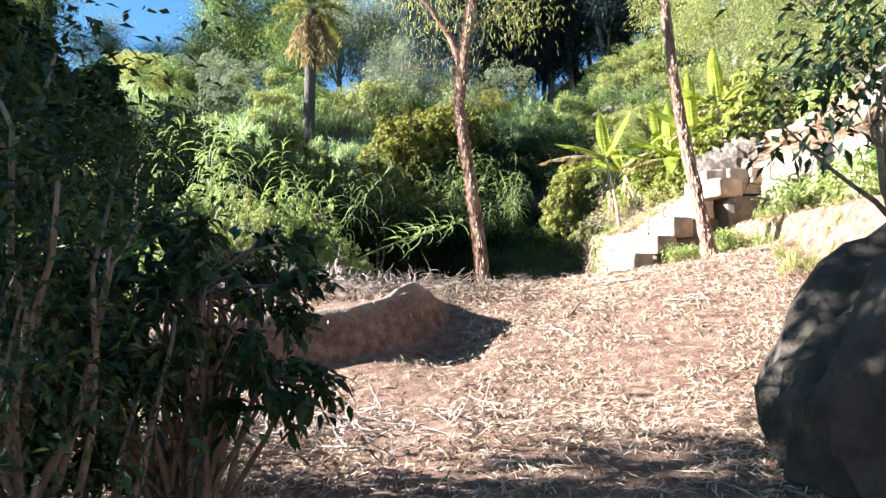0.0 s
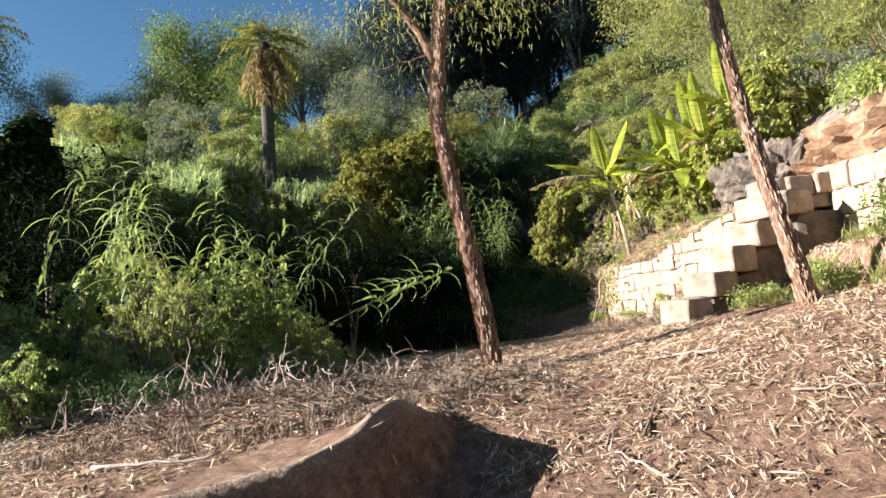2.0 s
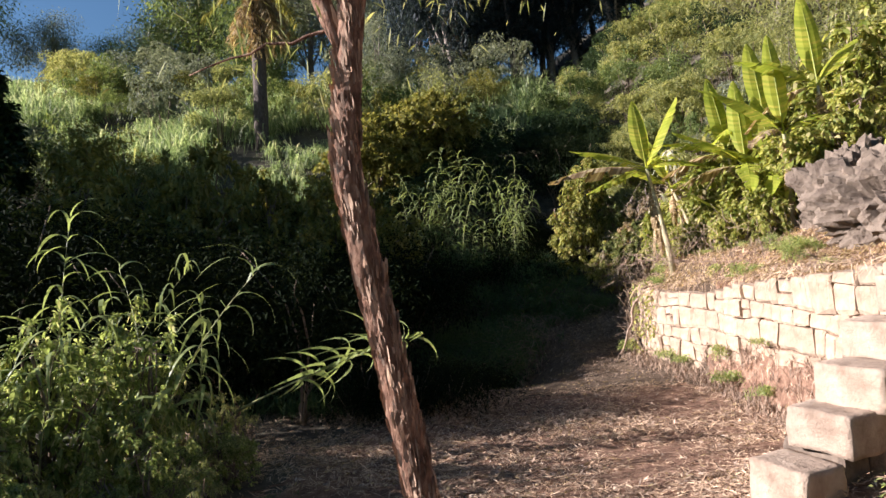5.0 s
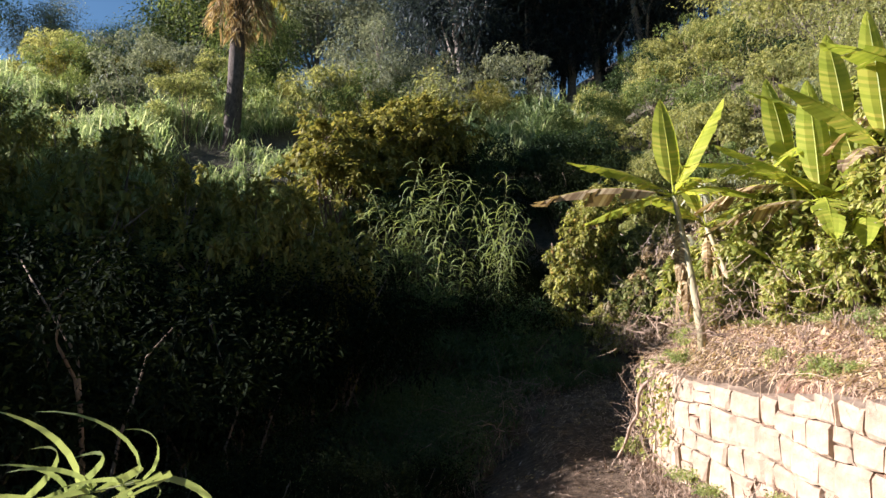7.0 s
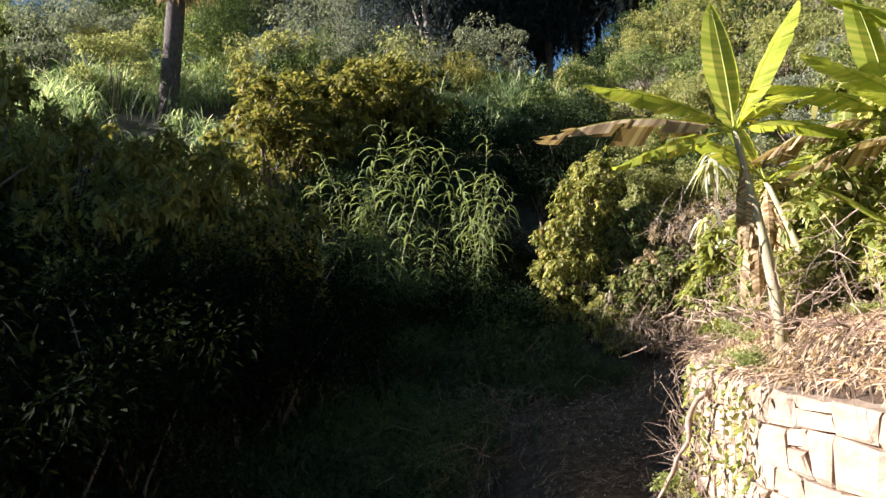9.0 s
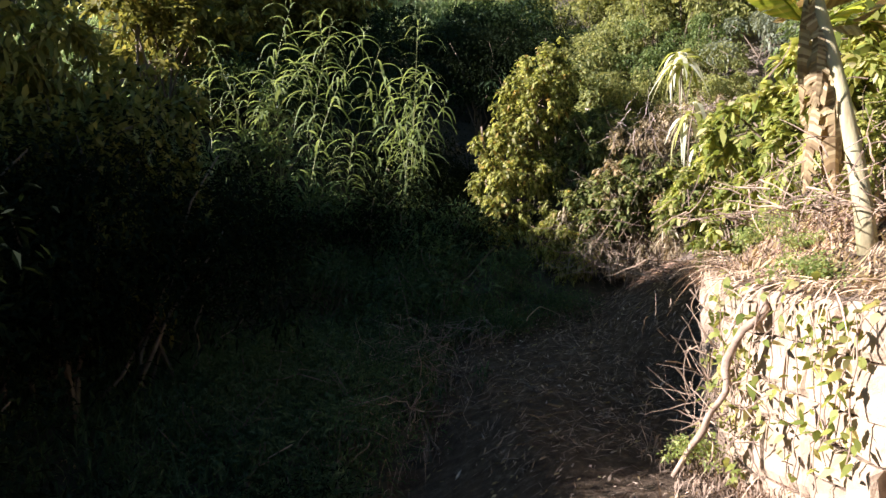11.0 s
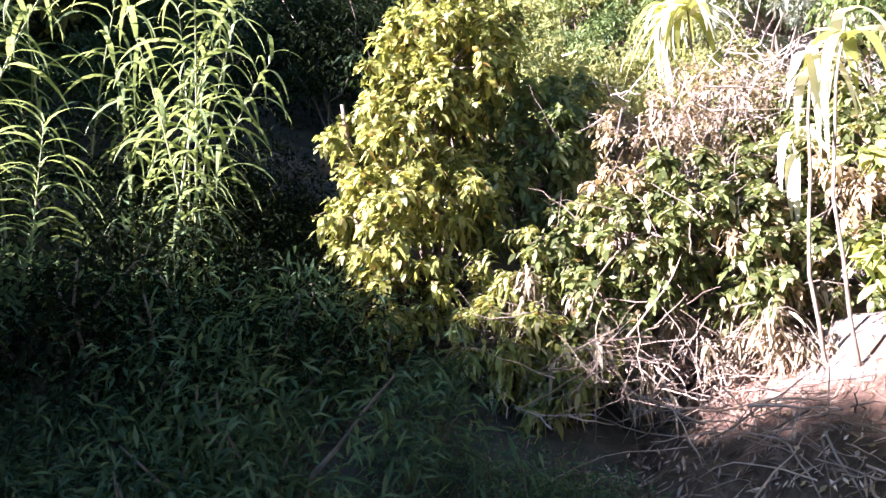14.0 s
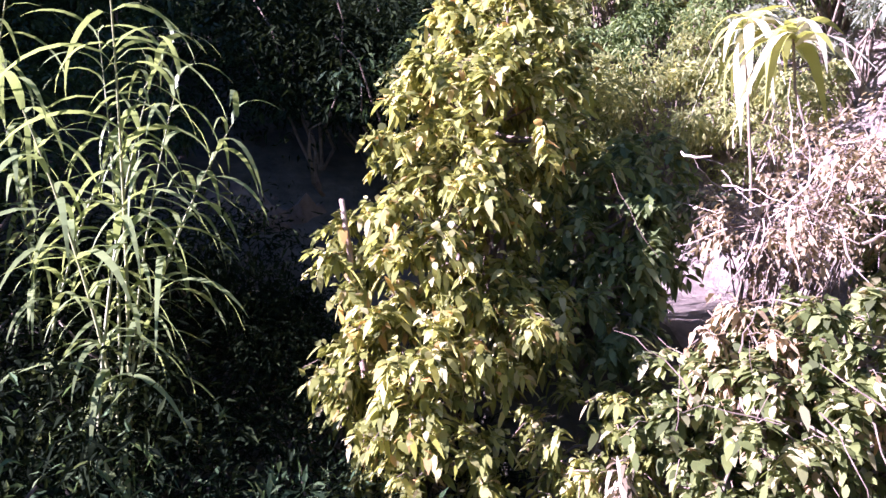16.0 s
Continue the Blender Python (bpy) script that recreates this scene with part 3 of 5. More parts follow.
# ---- plants ----
def cane_mesh(seed, height, lean, leaves=22, bare=0.25):
    r = np.random.default_rng(seed)
    m = 12
    s = np.linspace(0, 1, m)
    th = r.uniform(0, 2 * math.pi)
    d = np.array([math.cos(th), math.sin(th)])
    C = np.stack([d[0] * lean * height * s ** 2, d[1] * lean * height * s ** 2, height * (s - 0.25 * lean * s ** 2)], 1)
    stalk = tube(C, 0.012 * (1.15 - s), 5)
    t = np.linspace(bare, 1.0, leaves) ** 0.9 + r.normal(0, 0.01, leaves)
    P = np.stack([np.interp(t, s, C[:, k]) for k in range(3)], 1)
    a = np.where(np.arange(leaves) % 2 == 0, th + 1.3, th - 1.7) + r.normal(0, 0.45, leaves)
    blades = []
    for k in range(leaves):
        lift = r.normal(-5, 12) - 30 * max(0.0, (t[k] - 0.88) / 0.12)
        size = r.uniform(0.7, 1.2) * (0.75 + 0.35 * math.sin(min(max(t[k], 0), 1) * 2.6))
        blades.append((r.integers(len(BLADES)), Matrix.Translation(P[k]) @ pose(0, 0, 0, 0, lift, math.degrees(a[k])) @ Matrix.Diagonal((size, size, size, 1))))
    return mesh_data("stalk", *stalk, M_canestem, True), blades


def blade_mesh(seed):
    """A reed blade along +x that rises, arches over and hangs at its tip."""
    r = np.random.default_rng(seed)
    k = 8
    s = np.linspace(0, 1, k + 1)
    p0, p1 = r.uniform(0.35, 0.95), r.uniform(-1.62, -1.35)
    p = p0 + (p1 - p0) * s ** r.uniform(0.4, 0.85)
    L, W = r.uniform(0.46, 0.74), r.uniform(0.026, 0.04)
    x = np.concatenate([[0], np.cumsum(np.cos(p[:-1]))]) * L / k
    z = np.concatenate([[0], np.cumsum(np.sin(p[:-1]))]) * L / k
    w = W * 0.5 * np.array([0.5, 0.95, 1, 0.95, 0.85, 0.7, 0.5, 0.28, 0.02])
    tw = np.linspace(0, r.uniform(-0.9, 0.9), k + 1)
    V = np.empty((k + 1, 2, 3))
    for i in range(k + 1):
        o = np.array([0, math.cos(tw[i]), math.sin(tw[i])]) * w[i]
        V[i, 0], V[i, 1] = np.array([x[i], 0, z[i]]) - o, np.array([x[i], 0, z[i]]) + o
    q = 2 * np.arange(k)
    return mesh_data("blade", V.reshape(-1, 3), [np.stack([q, q + 1, q + 3, q + 2], 1)], M_cane)


BLADES = [blade_mesh(90 + i) for i in range(8)]
CANES = [cane_mesh(100 + i, h, l, n, b) for i, (h, l, n, b) in enumerate(((3.0, 0.22, 34, 0.12), (2.6, 0.35, 30, 0.1), (3.2, 0.28, 36, 0.12), (2.3, 0.5, 30, 0.1), (2.9, 0.15, 34, 0.12), (2.4, 0.25, 30, 0.1), (2.0, 0.1, 40, 0.3)))]


def cane(x, y, kind, turn, scale=1.0, tilt=0.0, z=None, label="tall green reed cane with arching blades", group="reed canes"):
    st, bl = CANES[kind % len(CANES)]
    ob = thing("reed_cane", label, "cane", group)
    ob.matrix_basis = pose(x, y, (float(ground(x, y)) - 0.05 if z is None else z), 0, tilt, turn)
    ob.scale = (scale,) * 3
    part("stalk", st, None, ob)
    for k, m in bl:
        part("blade", BLADES[k], None, ob).matrix_basis = m
    return ob


def shrub_meshes(seed, height, radius, leaves, L, W, mat, droop=0.4, clumps=36, stems=9, hollow=0.45, k=2, spread_by=0.27, taper=0.0, lift=0.25, shell=False):
    """Stems from one root and leaves gathered in uneven clumps."""
    r = np.random.default_rng(seed)
    v = unit(r.normal(0, 1, (clumps, 3)))
    v[:, 2] = np.abs(v[:, 2]) * 1.25 - 0.3
    rad = r.uniform(hollow, 1.0, clumps) ** 0.7 * r.choice([0.85, 1.0, 1.2], clumps)
    C = v * rad[:, None] * np.array([radius, radius, height * 0.55]) + np.array([0, 0, height * 0.48])
    C[:, 2] = np.maximum(C[:, 2], 0.12 * height)
    C[:, :2] *= 1 - taper * np.clip(C[:, 2:] / height, 0, 1)
    parts = []
    for i in r.choice(clumps, stems, replace=False):
        parts.append(tube(curve_pts((r.normal(0, 0.06), r.normal(0, 0.06), -0.1), C[i], 0.12, 7, r), np.linspace(0.022, 0.006, 7) * (0.6 + 0.25 * height), 5))
    which = r.integers(0, clumps, leaves)
    spread = spread_by * (radius + height * 0.5) / 2 * r.uniform(0.6, 1.4, clumps)
    off = unit(r.normal(0, 1, (leaves, 3))) * (1.75 * r.uniform(0, 1, (leaves, 1)) ** 0.5) * spread[which][:, None] * np.array([1, 1, 0.8])
    if shell:
        out = unit(r.normal(0, 1, (leaves, 3)) + np.array([0, 0, 0.35]))
        off = out * (spread[which] * r.choice([0.8, 0.95, 1.05, 1.2], leaves))[:, None] * np.array([1.15, 1.15, 0.75])
    P = C[which] + off
    P[:, 2] = np.maximum(P[:, 2], 0.03)
    D = unit(off) + r.normal(0, 0.6, (leaves, 3)) + np.array([0, 0, lift])
    if shell:
        D = np.cross(off, r.normal(0, 1, (leaves, 3)))
        D = unit(D) + 0.55 * unit(off) + np.array([0, 0, 0.15])
    size = r.uniform(0.65, 1.25, leaves)
    lv = strips(P, D, L * size, W * size, droop * r.uniform(0.4, 1.6, leaves), k, np.array([0.25, 1, 0.06]) if k == 2 else np.array([0.2, 1, 0.8, 0.05]), None, r)
    return mesh_data("stems", *joined(parts), M_twig, True), mesh_data("foliage", *lv, mat)


def spray_meshes(seed, lobes, sprays, twigs, leaves, L, W, mat, droop=0.7, reach=0.22, stems=14, foot=(0, 0, 0), wood=0.018):
    """A bush of leafy sprays: stems from its foot to sprays over the skins of its lobes; each spray is a handful of twigs with hanging leaves along them.
    lobes: (x, y, z, rx, ry, rz), relative to the foot."""
    r = np.random.default_rng(seed)
    lobes = np.array(lobes, float)
    size = np.prod(lobes[:, 3:], axis=1) ** (2 / 3)
    w = r.choice(len(lobes), sprays, p=size / size.sum())
    v = unit(r.normal(0, 1, (sprays, 3)) + np.array([0, -0.15, 0.12]))
    C = lobes[w, :3] + v * lobes[w, 3:] * r.uniform(0.62, 1.0, (sprays, 1)) * r.choice([0.85, 1.0, 1.12], (sprays, 1))
    parts = []
    mid = lobes[:, :3]
    for i in r.choice(sprays, min(stems, sprays), replace=False):
        m_ = mid[w[i]]
        a = curve_pts(np.array(foot) + r.normal(0, 0.05, 3), m_ + r.normal(0, 0.08, 3), 0.1, 6, r)
        b = curve_pts(m_, C[i], 0.12, 5, r)
        parts.append(tube(np.concatenate([a, b[1:]]), np.linspace(wood, wood * 0.3, 10), 5))
    n = sprays * twigs
    T = unit(np.repeat(v, twigs, 0) + r.normal(0, 0.75, (n, 3)) + np.array([0, 0, 0.15]))
    ln = reach * r.uniform(0.55, 1.25, n)
    T0 = np.repeat(C, twigs, 0) - T * (ln * 0.25)[:, None]
    q = np.tile(np.linspace(0.2, 1.0, leaves), n)
    ii = np.repeat(np.arange(n), leaves)
    P = T0[ii] + T[ii] * (ln[ii] * q)[:, None] - np.array([0, 0, 1.0]) * (0.35 * ln[ii] * q * q)[:, None]
    side = unit(np.cross(T, r.normal(0, 1, (n, 3))))[ii] * np.where(np.arange(n * leaves) % 2 == 0, 1, -1)[:, None]
    D = side * 0.8 + T[ii] * 0.55 + r.normal(0, 0.35, (n * leaves, 3)) - np.array([0, 0, 0.15])
    k = r.uniform(0.55, 1.3, n * leaves)
    lv = strips(P, D, L * k, W * k, droop * r.uniform(0.4, 1.5, len(P)), 3, np.array([0.25, 1, 0.85, 0.05]), r.uniform(-0.7, 0.7, len(P)), r)
    for i in r.choice(n, min(n, 160), replace=False):
        parts.append(tube(np.stack([T0[i], T0[i] + T[i] * ln[i] * 0.6, T0[i] + T[i] * ln[i] - np.array([0, 0, 0.3 * ln[i]])]), (0.004, 0.003, 0.0015), 4))
    return mesh_data("stems", *joined(parts), M_twig, True), mesh_data("foliage", *lv, mat)


def plant(meshes, name, label, category, group, x, y, turn=0, scale=1.0, z=None, squash=1.0, tilt=0.0):
    ob = thing(name, label, category, group)
    ob.matrix_basis = pose(x, y, (float(ground(x, y)) - 0.04 if z is None else z), tilt, 0, turn)
    ob.scale = (scale, scale, scale * squash)
    for nm, me in zip(("woody_base", "foliage"), meshes):
        part(nm, me, None, ob)
    return ob


HUMPS = [(0, 0, 0.55, 0.75, 0.75, 0.5), (0.45, -0.2, 0.85, 0.45, 0.45, 0.4), (-0.4, 0.1, 1.0, 0.5, 0.5, 0.45), (0.05, 0.2, 1.35, 0.4, 0.4, 0.35)]
LEAFY = [spray_meshes(200 + i, HUMPS, n, 7, 9, L, W, m, 0.5, 0.2, 26) for i, (n, L, W, m) in enumerate(((110, 0.062, 0.034, M_leafy), (120, 0.055, 0.028, M_leafy), (90, 0.07, 0.016, M_olive)))]
# bushes whose leaf colour carries the thicket's shade
DARK = [shrub_meshes(210 + i, 2.6, 1.5, 4600, 0.09, 0.034, M_shadeleaf, clumps=50, stems=3, spread_by=0.2) for i in range(3)]
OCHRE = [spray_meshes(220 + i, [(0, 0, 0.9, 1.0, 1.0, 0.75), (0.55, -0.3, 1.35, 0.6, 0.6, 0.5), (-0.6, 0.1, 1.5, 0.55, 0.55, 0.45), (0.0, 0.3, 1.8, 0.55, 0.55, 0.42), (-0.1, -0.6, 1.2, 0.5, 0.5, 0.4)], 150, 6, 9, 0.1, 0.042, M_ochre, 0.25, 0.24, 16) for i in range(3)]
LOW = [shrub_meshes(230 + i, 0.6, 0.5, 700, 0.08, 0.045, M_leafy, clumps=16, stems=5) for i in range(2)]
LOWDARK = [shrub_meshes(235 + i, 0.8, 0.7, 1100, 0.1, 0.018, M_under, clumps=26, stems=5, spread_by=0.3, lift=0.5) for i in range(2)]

# undergrowth as above, with the shade put into its leaf colour
DEEP = [shrub_meshes(250 + i, 0.85, 0.65, 1600, 0.08, 0.018, M_shadeleaf, clumps=26, stems=5, spread_by=0.3, lift=0.5) for i in range(2)]

# reeds and leafy bush beside the level ground
pr = np.random.default_rng(31)
for x, y, k, sc, sq in ((-2.75, 2.6, 0, 0.75, 1.35), (-3.3, 2.1, 1, 0.85, 1.3), (-3.5, 1.2, 0, 0.7, 1.1), (-3.9, 1.6, 2, 0.8, 1.35), (-4.7, 1.7, 0, 0.9, 1.1), (-3.2, 3.2, 1, 0.85, 1.3), (-5.6, 1.2, 1, 0.9, 1.0), (-4.6, 3.0, 0, 0.9, 1.4), (-6.4, 1.8, 2, 1.0, 1.2),
                        (-4.6, 0.5, 0, 0.6, 0.9), (-6.0, -0.4, 1, 0.9, 0.8), (-7.0, 0.6, 2, 1.0, 1.1), (-2.4, 3.6, 2, 0.5, 1.0), (-2.35, 2.2, 1, 0.45, 1.0), (-2.9, 1.3, 2, 0.5, 0.9), (-3.9, 0.5, 1, 0.5, 0.8), (-5.3, 0.1, 0, 0.6, 1.0), (-2.1, 3.0, 0, 0.4, 1.0),
                        (-2.3, 0.75, 1, 0.36, 0.9), (-1.75, 1.35, 2, 0.42, 0.9), (-4.1, -0.5, 1, 0.5, 0.9), (-2.95, 0.75, 0, 0.5, 1.1), (-2.2, 1.6, 1, 0.55, 1.0), (-3.4, 0.7, 2, 0.75, 1.2)):
    plant(LEAFY[k], "leafy_bush", "bushy yellow-green shrub with small leaves at the path edge" if k < 2 else "dry olive-green shrub among the leafy bushes", "shrub", "bushes beside the path", x, y, pr.uniform(0, 360), sc, None, sq)
for x, y, k, turn, sc, tilt in ((-4.2, 1.9, 0, 20, 0.95, -4), (-3.5, 1.9, 2, 80, 0.86, -3), (-3.2, 2.2, 4, 140, 0.95, 3), (-3.75, 2.5, 5, 310, 1.05, 2), (-2.8, 2.6, 3, 30, 1.05, 14), (-2.7, 2.4, 1, 350, 1.0, 17),
                                (-4.6, 1.5, 2, 330, 0.95, 3), (-4.9, 2.6, 0, 120, 1.05, 5), (-5.6, 2.0, 2, 10, 1.0, 4), (-4.0, 1.2, 5, 190, 1.0, 4), (-3.35, 2.9, 1, 60, 0.95, 6),
                                (-3.1, 1.7, 5, 100, 0.8, 5), (-3.6, 1.5, 3, 280, 0.9, -6), (-4.4, 2.3, 4, 200, 1.0, -3), (-4.3, 1.4, 1, 0, 0.9, 8), (-2.5, 2.8, 5, 20, 0.8, 20)):
    cane(x, y, k, turn, sc, tilt)
for x, y, k, sc in ((-2.6, -0.1, 0, 0.4), (-2.9, -0.5, 1, 0.42), (-3.3, -0.4, 0, 0.5), (-2.2, 0.4, 1, 0.4), (-2.75, 0.35, 0, 0.5), (-1.8, 0.9, 1, 0.4), (-3.2, 0.1, 1, 0.5), (-1.3, 1.5, 0, 0.4)):
    plant(LOWDARK[k], "undergrowth", "low dark weeds at the foot of the leafy bushes", "undergrowth", "undergrowth", x, y, pr.uniform(0, 360), sc)
cane(-2.15, 3.45, 6, 0, 1.0, 66, 0.45, "reed cane bent over the path with drooping blades")

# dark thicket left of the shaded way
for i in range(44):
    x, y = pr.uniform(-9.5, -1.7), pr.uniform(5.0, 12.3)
    plant(DARK[i % 3], "thicket_bush", "dense thicket bush, shade put into its near-black leaves", "bush", "shaded thicket", x, y, pr.uniform(0, 360), pr.uniform(0.85, 1.15) * (1.35 if x < -5 else 1.1 if x < -3 else 0.9))
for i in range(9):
    plant(DARK[i % 3], "thicket_bush", "dense thicket bush, shade put into its near-black leaves", "bush", "shaded thicket", -3.9 + 0.38 * i, 11.0 + 0.35 * (i % 3) + 0.08 * i, pr.uniform(0, 360), 0.95 + 0.1 * (i % 2))
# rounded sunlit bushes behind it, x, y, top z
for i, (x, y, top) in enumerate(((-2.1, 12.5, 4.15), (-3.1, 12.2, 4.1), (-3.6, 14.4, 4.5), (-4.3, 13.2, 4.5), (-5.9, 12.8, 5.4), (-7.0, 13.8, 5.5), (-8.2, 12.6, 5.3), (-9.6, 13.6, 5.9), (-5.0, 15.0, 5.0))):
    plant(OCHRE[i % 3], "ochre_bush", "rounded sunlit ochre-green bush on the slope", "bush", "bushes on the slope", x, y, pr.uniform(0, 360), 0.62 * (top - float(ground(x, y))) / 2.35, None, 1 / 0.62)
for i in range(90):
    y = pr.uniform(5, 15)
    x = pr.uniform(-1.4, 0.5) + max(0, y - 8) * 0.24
    # nearer than y 9.5 the shade is put into darker leaves
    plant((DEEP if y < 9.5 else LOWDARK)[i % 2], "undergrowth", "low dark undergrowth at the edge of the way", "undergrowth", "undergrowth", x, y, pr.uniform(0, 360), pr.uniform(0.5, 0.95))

for i in range(34):
    x, y = pr.uniform(1.0, 3.7), pr.uniform(13.0, 14.8)
    plant(LOWDARK[i % 2], "undergrowth", "low dark undergrowth below the bushes", "undergrowth", "undergrowth", x, y, pr.uniform(0, 360), pr.uniform(0.4, 0.65))

# reeds at the end of the way
cane(1.6, 15.2, 0, 110, 1.02, 4)
cane(1.75, 15.5, 4, 250, 0.95, 5)
for i in range(24):
    x, y = pr.uniform(-1.2, 1.75), pr.uniform(15.0, 16.8)
    cane(x, y, i, pr.uniform(0, 360), pr.uniform(0.85, 1.12), pr.uniform(-6, 6))

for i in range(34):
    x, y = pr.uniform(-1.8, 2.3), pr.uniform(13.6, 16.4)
    # most plants beyond y 14.6 carry the shade in their leaf colour
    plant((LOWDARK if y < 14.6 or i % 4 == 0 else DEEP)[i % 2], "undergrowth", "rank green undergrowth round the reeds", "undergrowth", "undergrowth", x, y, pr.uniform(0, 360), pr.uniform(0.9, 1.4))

# large yellow-green bush and the tangle beside it
def lobed(name, label, category, group, seed, foot, lobes, *how, **more):
    """A bush whose lobes are given in world coordinates."""
    f = np.array(on_ground(*foot, -0.05))
    me = spray_meshes(seed, [(*(np.array(l[:3]) - f), *l[3:]) for l in lobes], *how, **more)
    ob = thing(name, label, category, group, tuple(f))
    for nm, m in zip(("woody_base", "foliage"), me):
        part(nm, m, None, ob)
    return ob


tall = lobed("yellow_green_bush", "tall yellow-green bush with drooping leaves and a pale stem", "bush", "", 300, (3.4, 15.45),
             [(3.3, 15.2, 2.72, 0.52, 0.45, 0.5), (3.02, 15.05, 2.1, 0.36, 0.38, 0.42), (3.62, 15.3, 3.35, 0.52, 0.45, 0.45), (3.9, 15.45, 3.9, 0.42, 0.4, 0.42), (3.55, 15.1, 2.35, 0.4, 0.35, 0.35), (3.1, 15.0, 1.6, 0.35, 0.35, 0.3)],
             360, 6, 12, 0.066, 0.036, M_bushy, 0.55, 0.2, 22)
f = np.array(tall.matrix_basis.translation)
part("trunk", tube(curve_pts((3.05, 15.4, 1.1) - f, (2.78, 15.2, 2.98) - f, 0.03, 14, pr), np.linspace(0.032, 0.014, 14), 8, 0.1), M_drystem, tall, "pale bare stem", True)
lobed("green_bush", "darker green bush growing against the yellow-green one", "bush", "bushes on the bank", 301, (4.4, 15.6),
      [(4.35, 15.25, 2.75, 0.45, 0.4, 0.45), (4.75, 15.45, 3.0, 0.4, 0.4, 0.35), (4.15, 15.2, 2.35, 0.35, 0.3, 0.3)], 110, 6, 11, 0.075, 0.04, M_leafdark, 0.5, 0.22, 16)
lobed("tangled_bush", "tangled yellow-green bush with drooping leaves on the bank", "bush", "bushes on the bank", 302, (4.7, 14.5),
      [(4.55, 14.3, 1.85, 0.55, 0.42, 0.45), (5.0, 14.1, 2.1, 0.45, 0.4, 0.4), (4.3, 14.4, 1.45, 0.4, 0.35, 0.35), (5.3, 13.9, 1.75, 0.45, 0.4, 0.4)], 190, 6, 9, 0.064, 0.04, M_tangle, 0.5, 0.19, 50)
lobed("tangled_bush", "tangled yellow-green bush higher on the bank", "bush", "bushes on the bank", 303, (5.9, 14.3),
      [(5.7, 14.2, 2.2, 0.5, 0.45, 0.5), (6.2, 13.8, 2.4, 0.5, 0.5, 0.5), (6.6, 14.6, 2.8, 0.6, 0.5, 0.5), (5.6, 13.6, 1.7, 0.35, 0.35, 0.35)], 170, 6, 9, 0.064, 0.04, M_tangle, 0.5, 0.19, 50)
lobed("withered_bush", "withered bush of pale dry leaves and twigs on the bank", "bush", "bushes on the bank", 304, (5.2, 15.0),
      [(5.1, 14.75, 2.75, 0.45, 0.35, 0.3), (5.6, 14.7, 2.95, 0.5, 0.4, 0.35), (6.2, 14.9, 3.2, 0.55, 0.4, 0.35)], 100, 7, 6, 0.045, 0.022, M_wither, 0.5, 0.24, 60, wood=0.007)
lobed("green_bush", "darker green bush under the tangled ones", "bush", "bushes on the bank", 305, (5.1, 14.7),
      [(4.9, 14.6, 1.6, 0.45, 0.35, 0.4), (5.5, 14.4, 1.7, 0.45, 0.4, 0.4), (4.4, 14.75, 1.75, 0.3, 0.3, 0.3)], 80, 6, 9, 0.075, 0.04, M_leafdark, 0.6, 0.2, 20)
lobed("yellow_green_bush", "low yellow-green bush at the foot of the taller one", "bush", "bushes on the bank", 306, (3.8, 14.7),
      [(3.75, 14.55, 1.25, 0.35, 0.3, 0.3), (4.1, 14.3, 1.05, 0.35, 0.3, 0.28), (3.95, 14.75, 1.7, 0.35, 0.3, 0.3)], 90, 6, 10, 0.07, 0.03, M_bushy, 0.7, 0.22, 14)
lobed("withered_bush", "dead bush of brown hanging leaves below the tangled ones", "bush", "bushes on the bank", 307, (4.6, 14.2),
      [(4.3, 14.25, 1.15, 0.35, 0.25, 0.3), (4.75, 13.95, 1.2, 0.35, 0.25, 0.3), (5.2, 13.65, 1.3, 0.35, 0.25, 0.28), (4.0, 14.4, 1.45, 0.3, 0.2, 0.3)], 60, 6, 5, 0.1, 0.022, M_wither, 1.3, 0.2, 40, wood=0.009)
lobed("withered_bush", "dry brown bush among the tangled ones", "bush", "bushes on the bank", 308, (5.5, 14.0),
      [(5.1, 13.9, 1.75, 0.3, 0.25, 0.3), (5.75, 13.75, 2.1, 0.35, 0.3, 0.3), (4.55, 14.35, 2.2, 0.3, 0.25, 0.2)], 50, 6, 6, 0.07, 0.03, M_deadleaf, 0.8, 0.2, 40, wood=0.008)
TANGLE = [spray_meshes(310 + i, [(0, 0, 0.8, 0.7, 0.7, 0.6), (0.3, -0.3, 1.3, 0.5, 0.5, 0.4), (-0.4, 0.2, 1.2, 0.5, 0.5, 0.45)], 110, 6, 9, 0.08, 0.044, M_tangle, 0.6, 0.22, 20) for i in range(2)]
for x, y, k, sc in ((7.0, 14.9, 0, 0.9), (7.4, 14.2, 0, 1.0), (6.3, 13.2, 1, 0.7)):
    plant(TANGLE[k], "tangled_bush", "tangled bush with drooping pale leaves on the bank", "bush", "bushes on the bank", x, y, pr.uniform(0, 360), sc)
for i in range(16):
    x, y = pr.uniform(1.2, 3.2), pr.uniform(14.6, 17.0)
    plant(DEEP[i % 2], "undergrowth", "undergrowth between reeds and bush, shade put into its near-black leaves", "undergrowth", "undergrowth", x, y, pr.uniform(0, 360), pr.uniform(0.7, 1.1))
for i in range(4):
    plant(DARK[i % 3], "thicket_bush", "dense bush behind the reeds, shade put into its near-black leaves", "bush", "shaded thicket", 3.0 + 0.4 * i + pr.normal(0, 0.15), 18.2 + pr.uniform(-0.5, 0.8), pr.uniform(0, 360), 0.8)


def twig_tangle(seed, n, size, length, thick=1.0, bend=0.1):
    r = np.random.default_rng(seed)
    bits = []
    for _ in range(n):
        p = r.normal(0, 1, 3) * np.array(size)
        p[2] = abs(p[2])
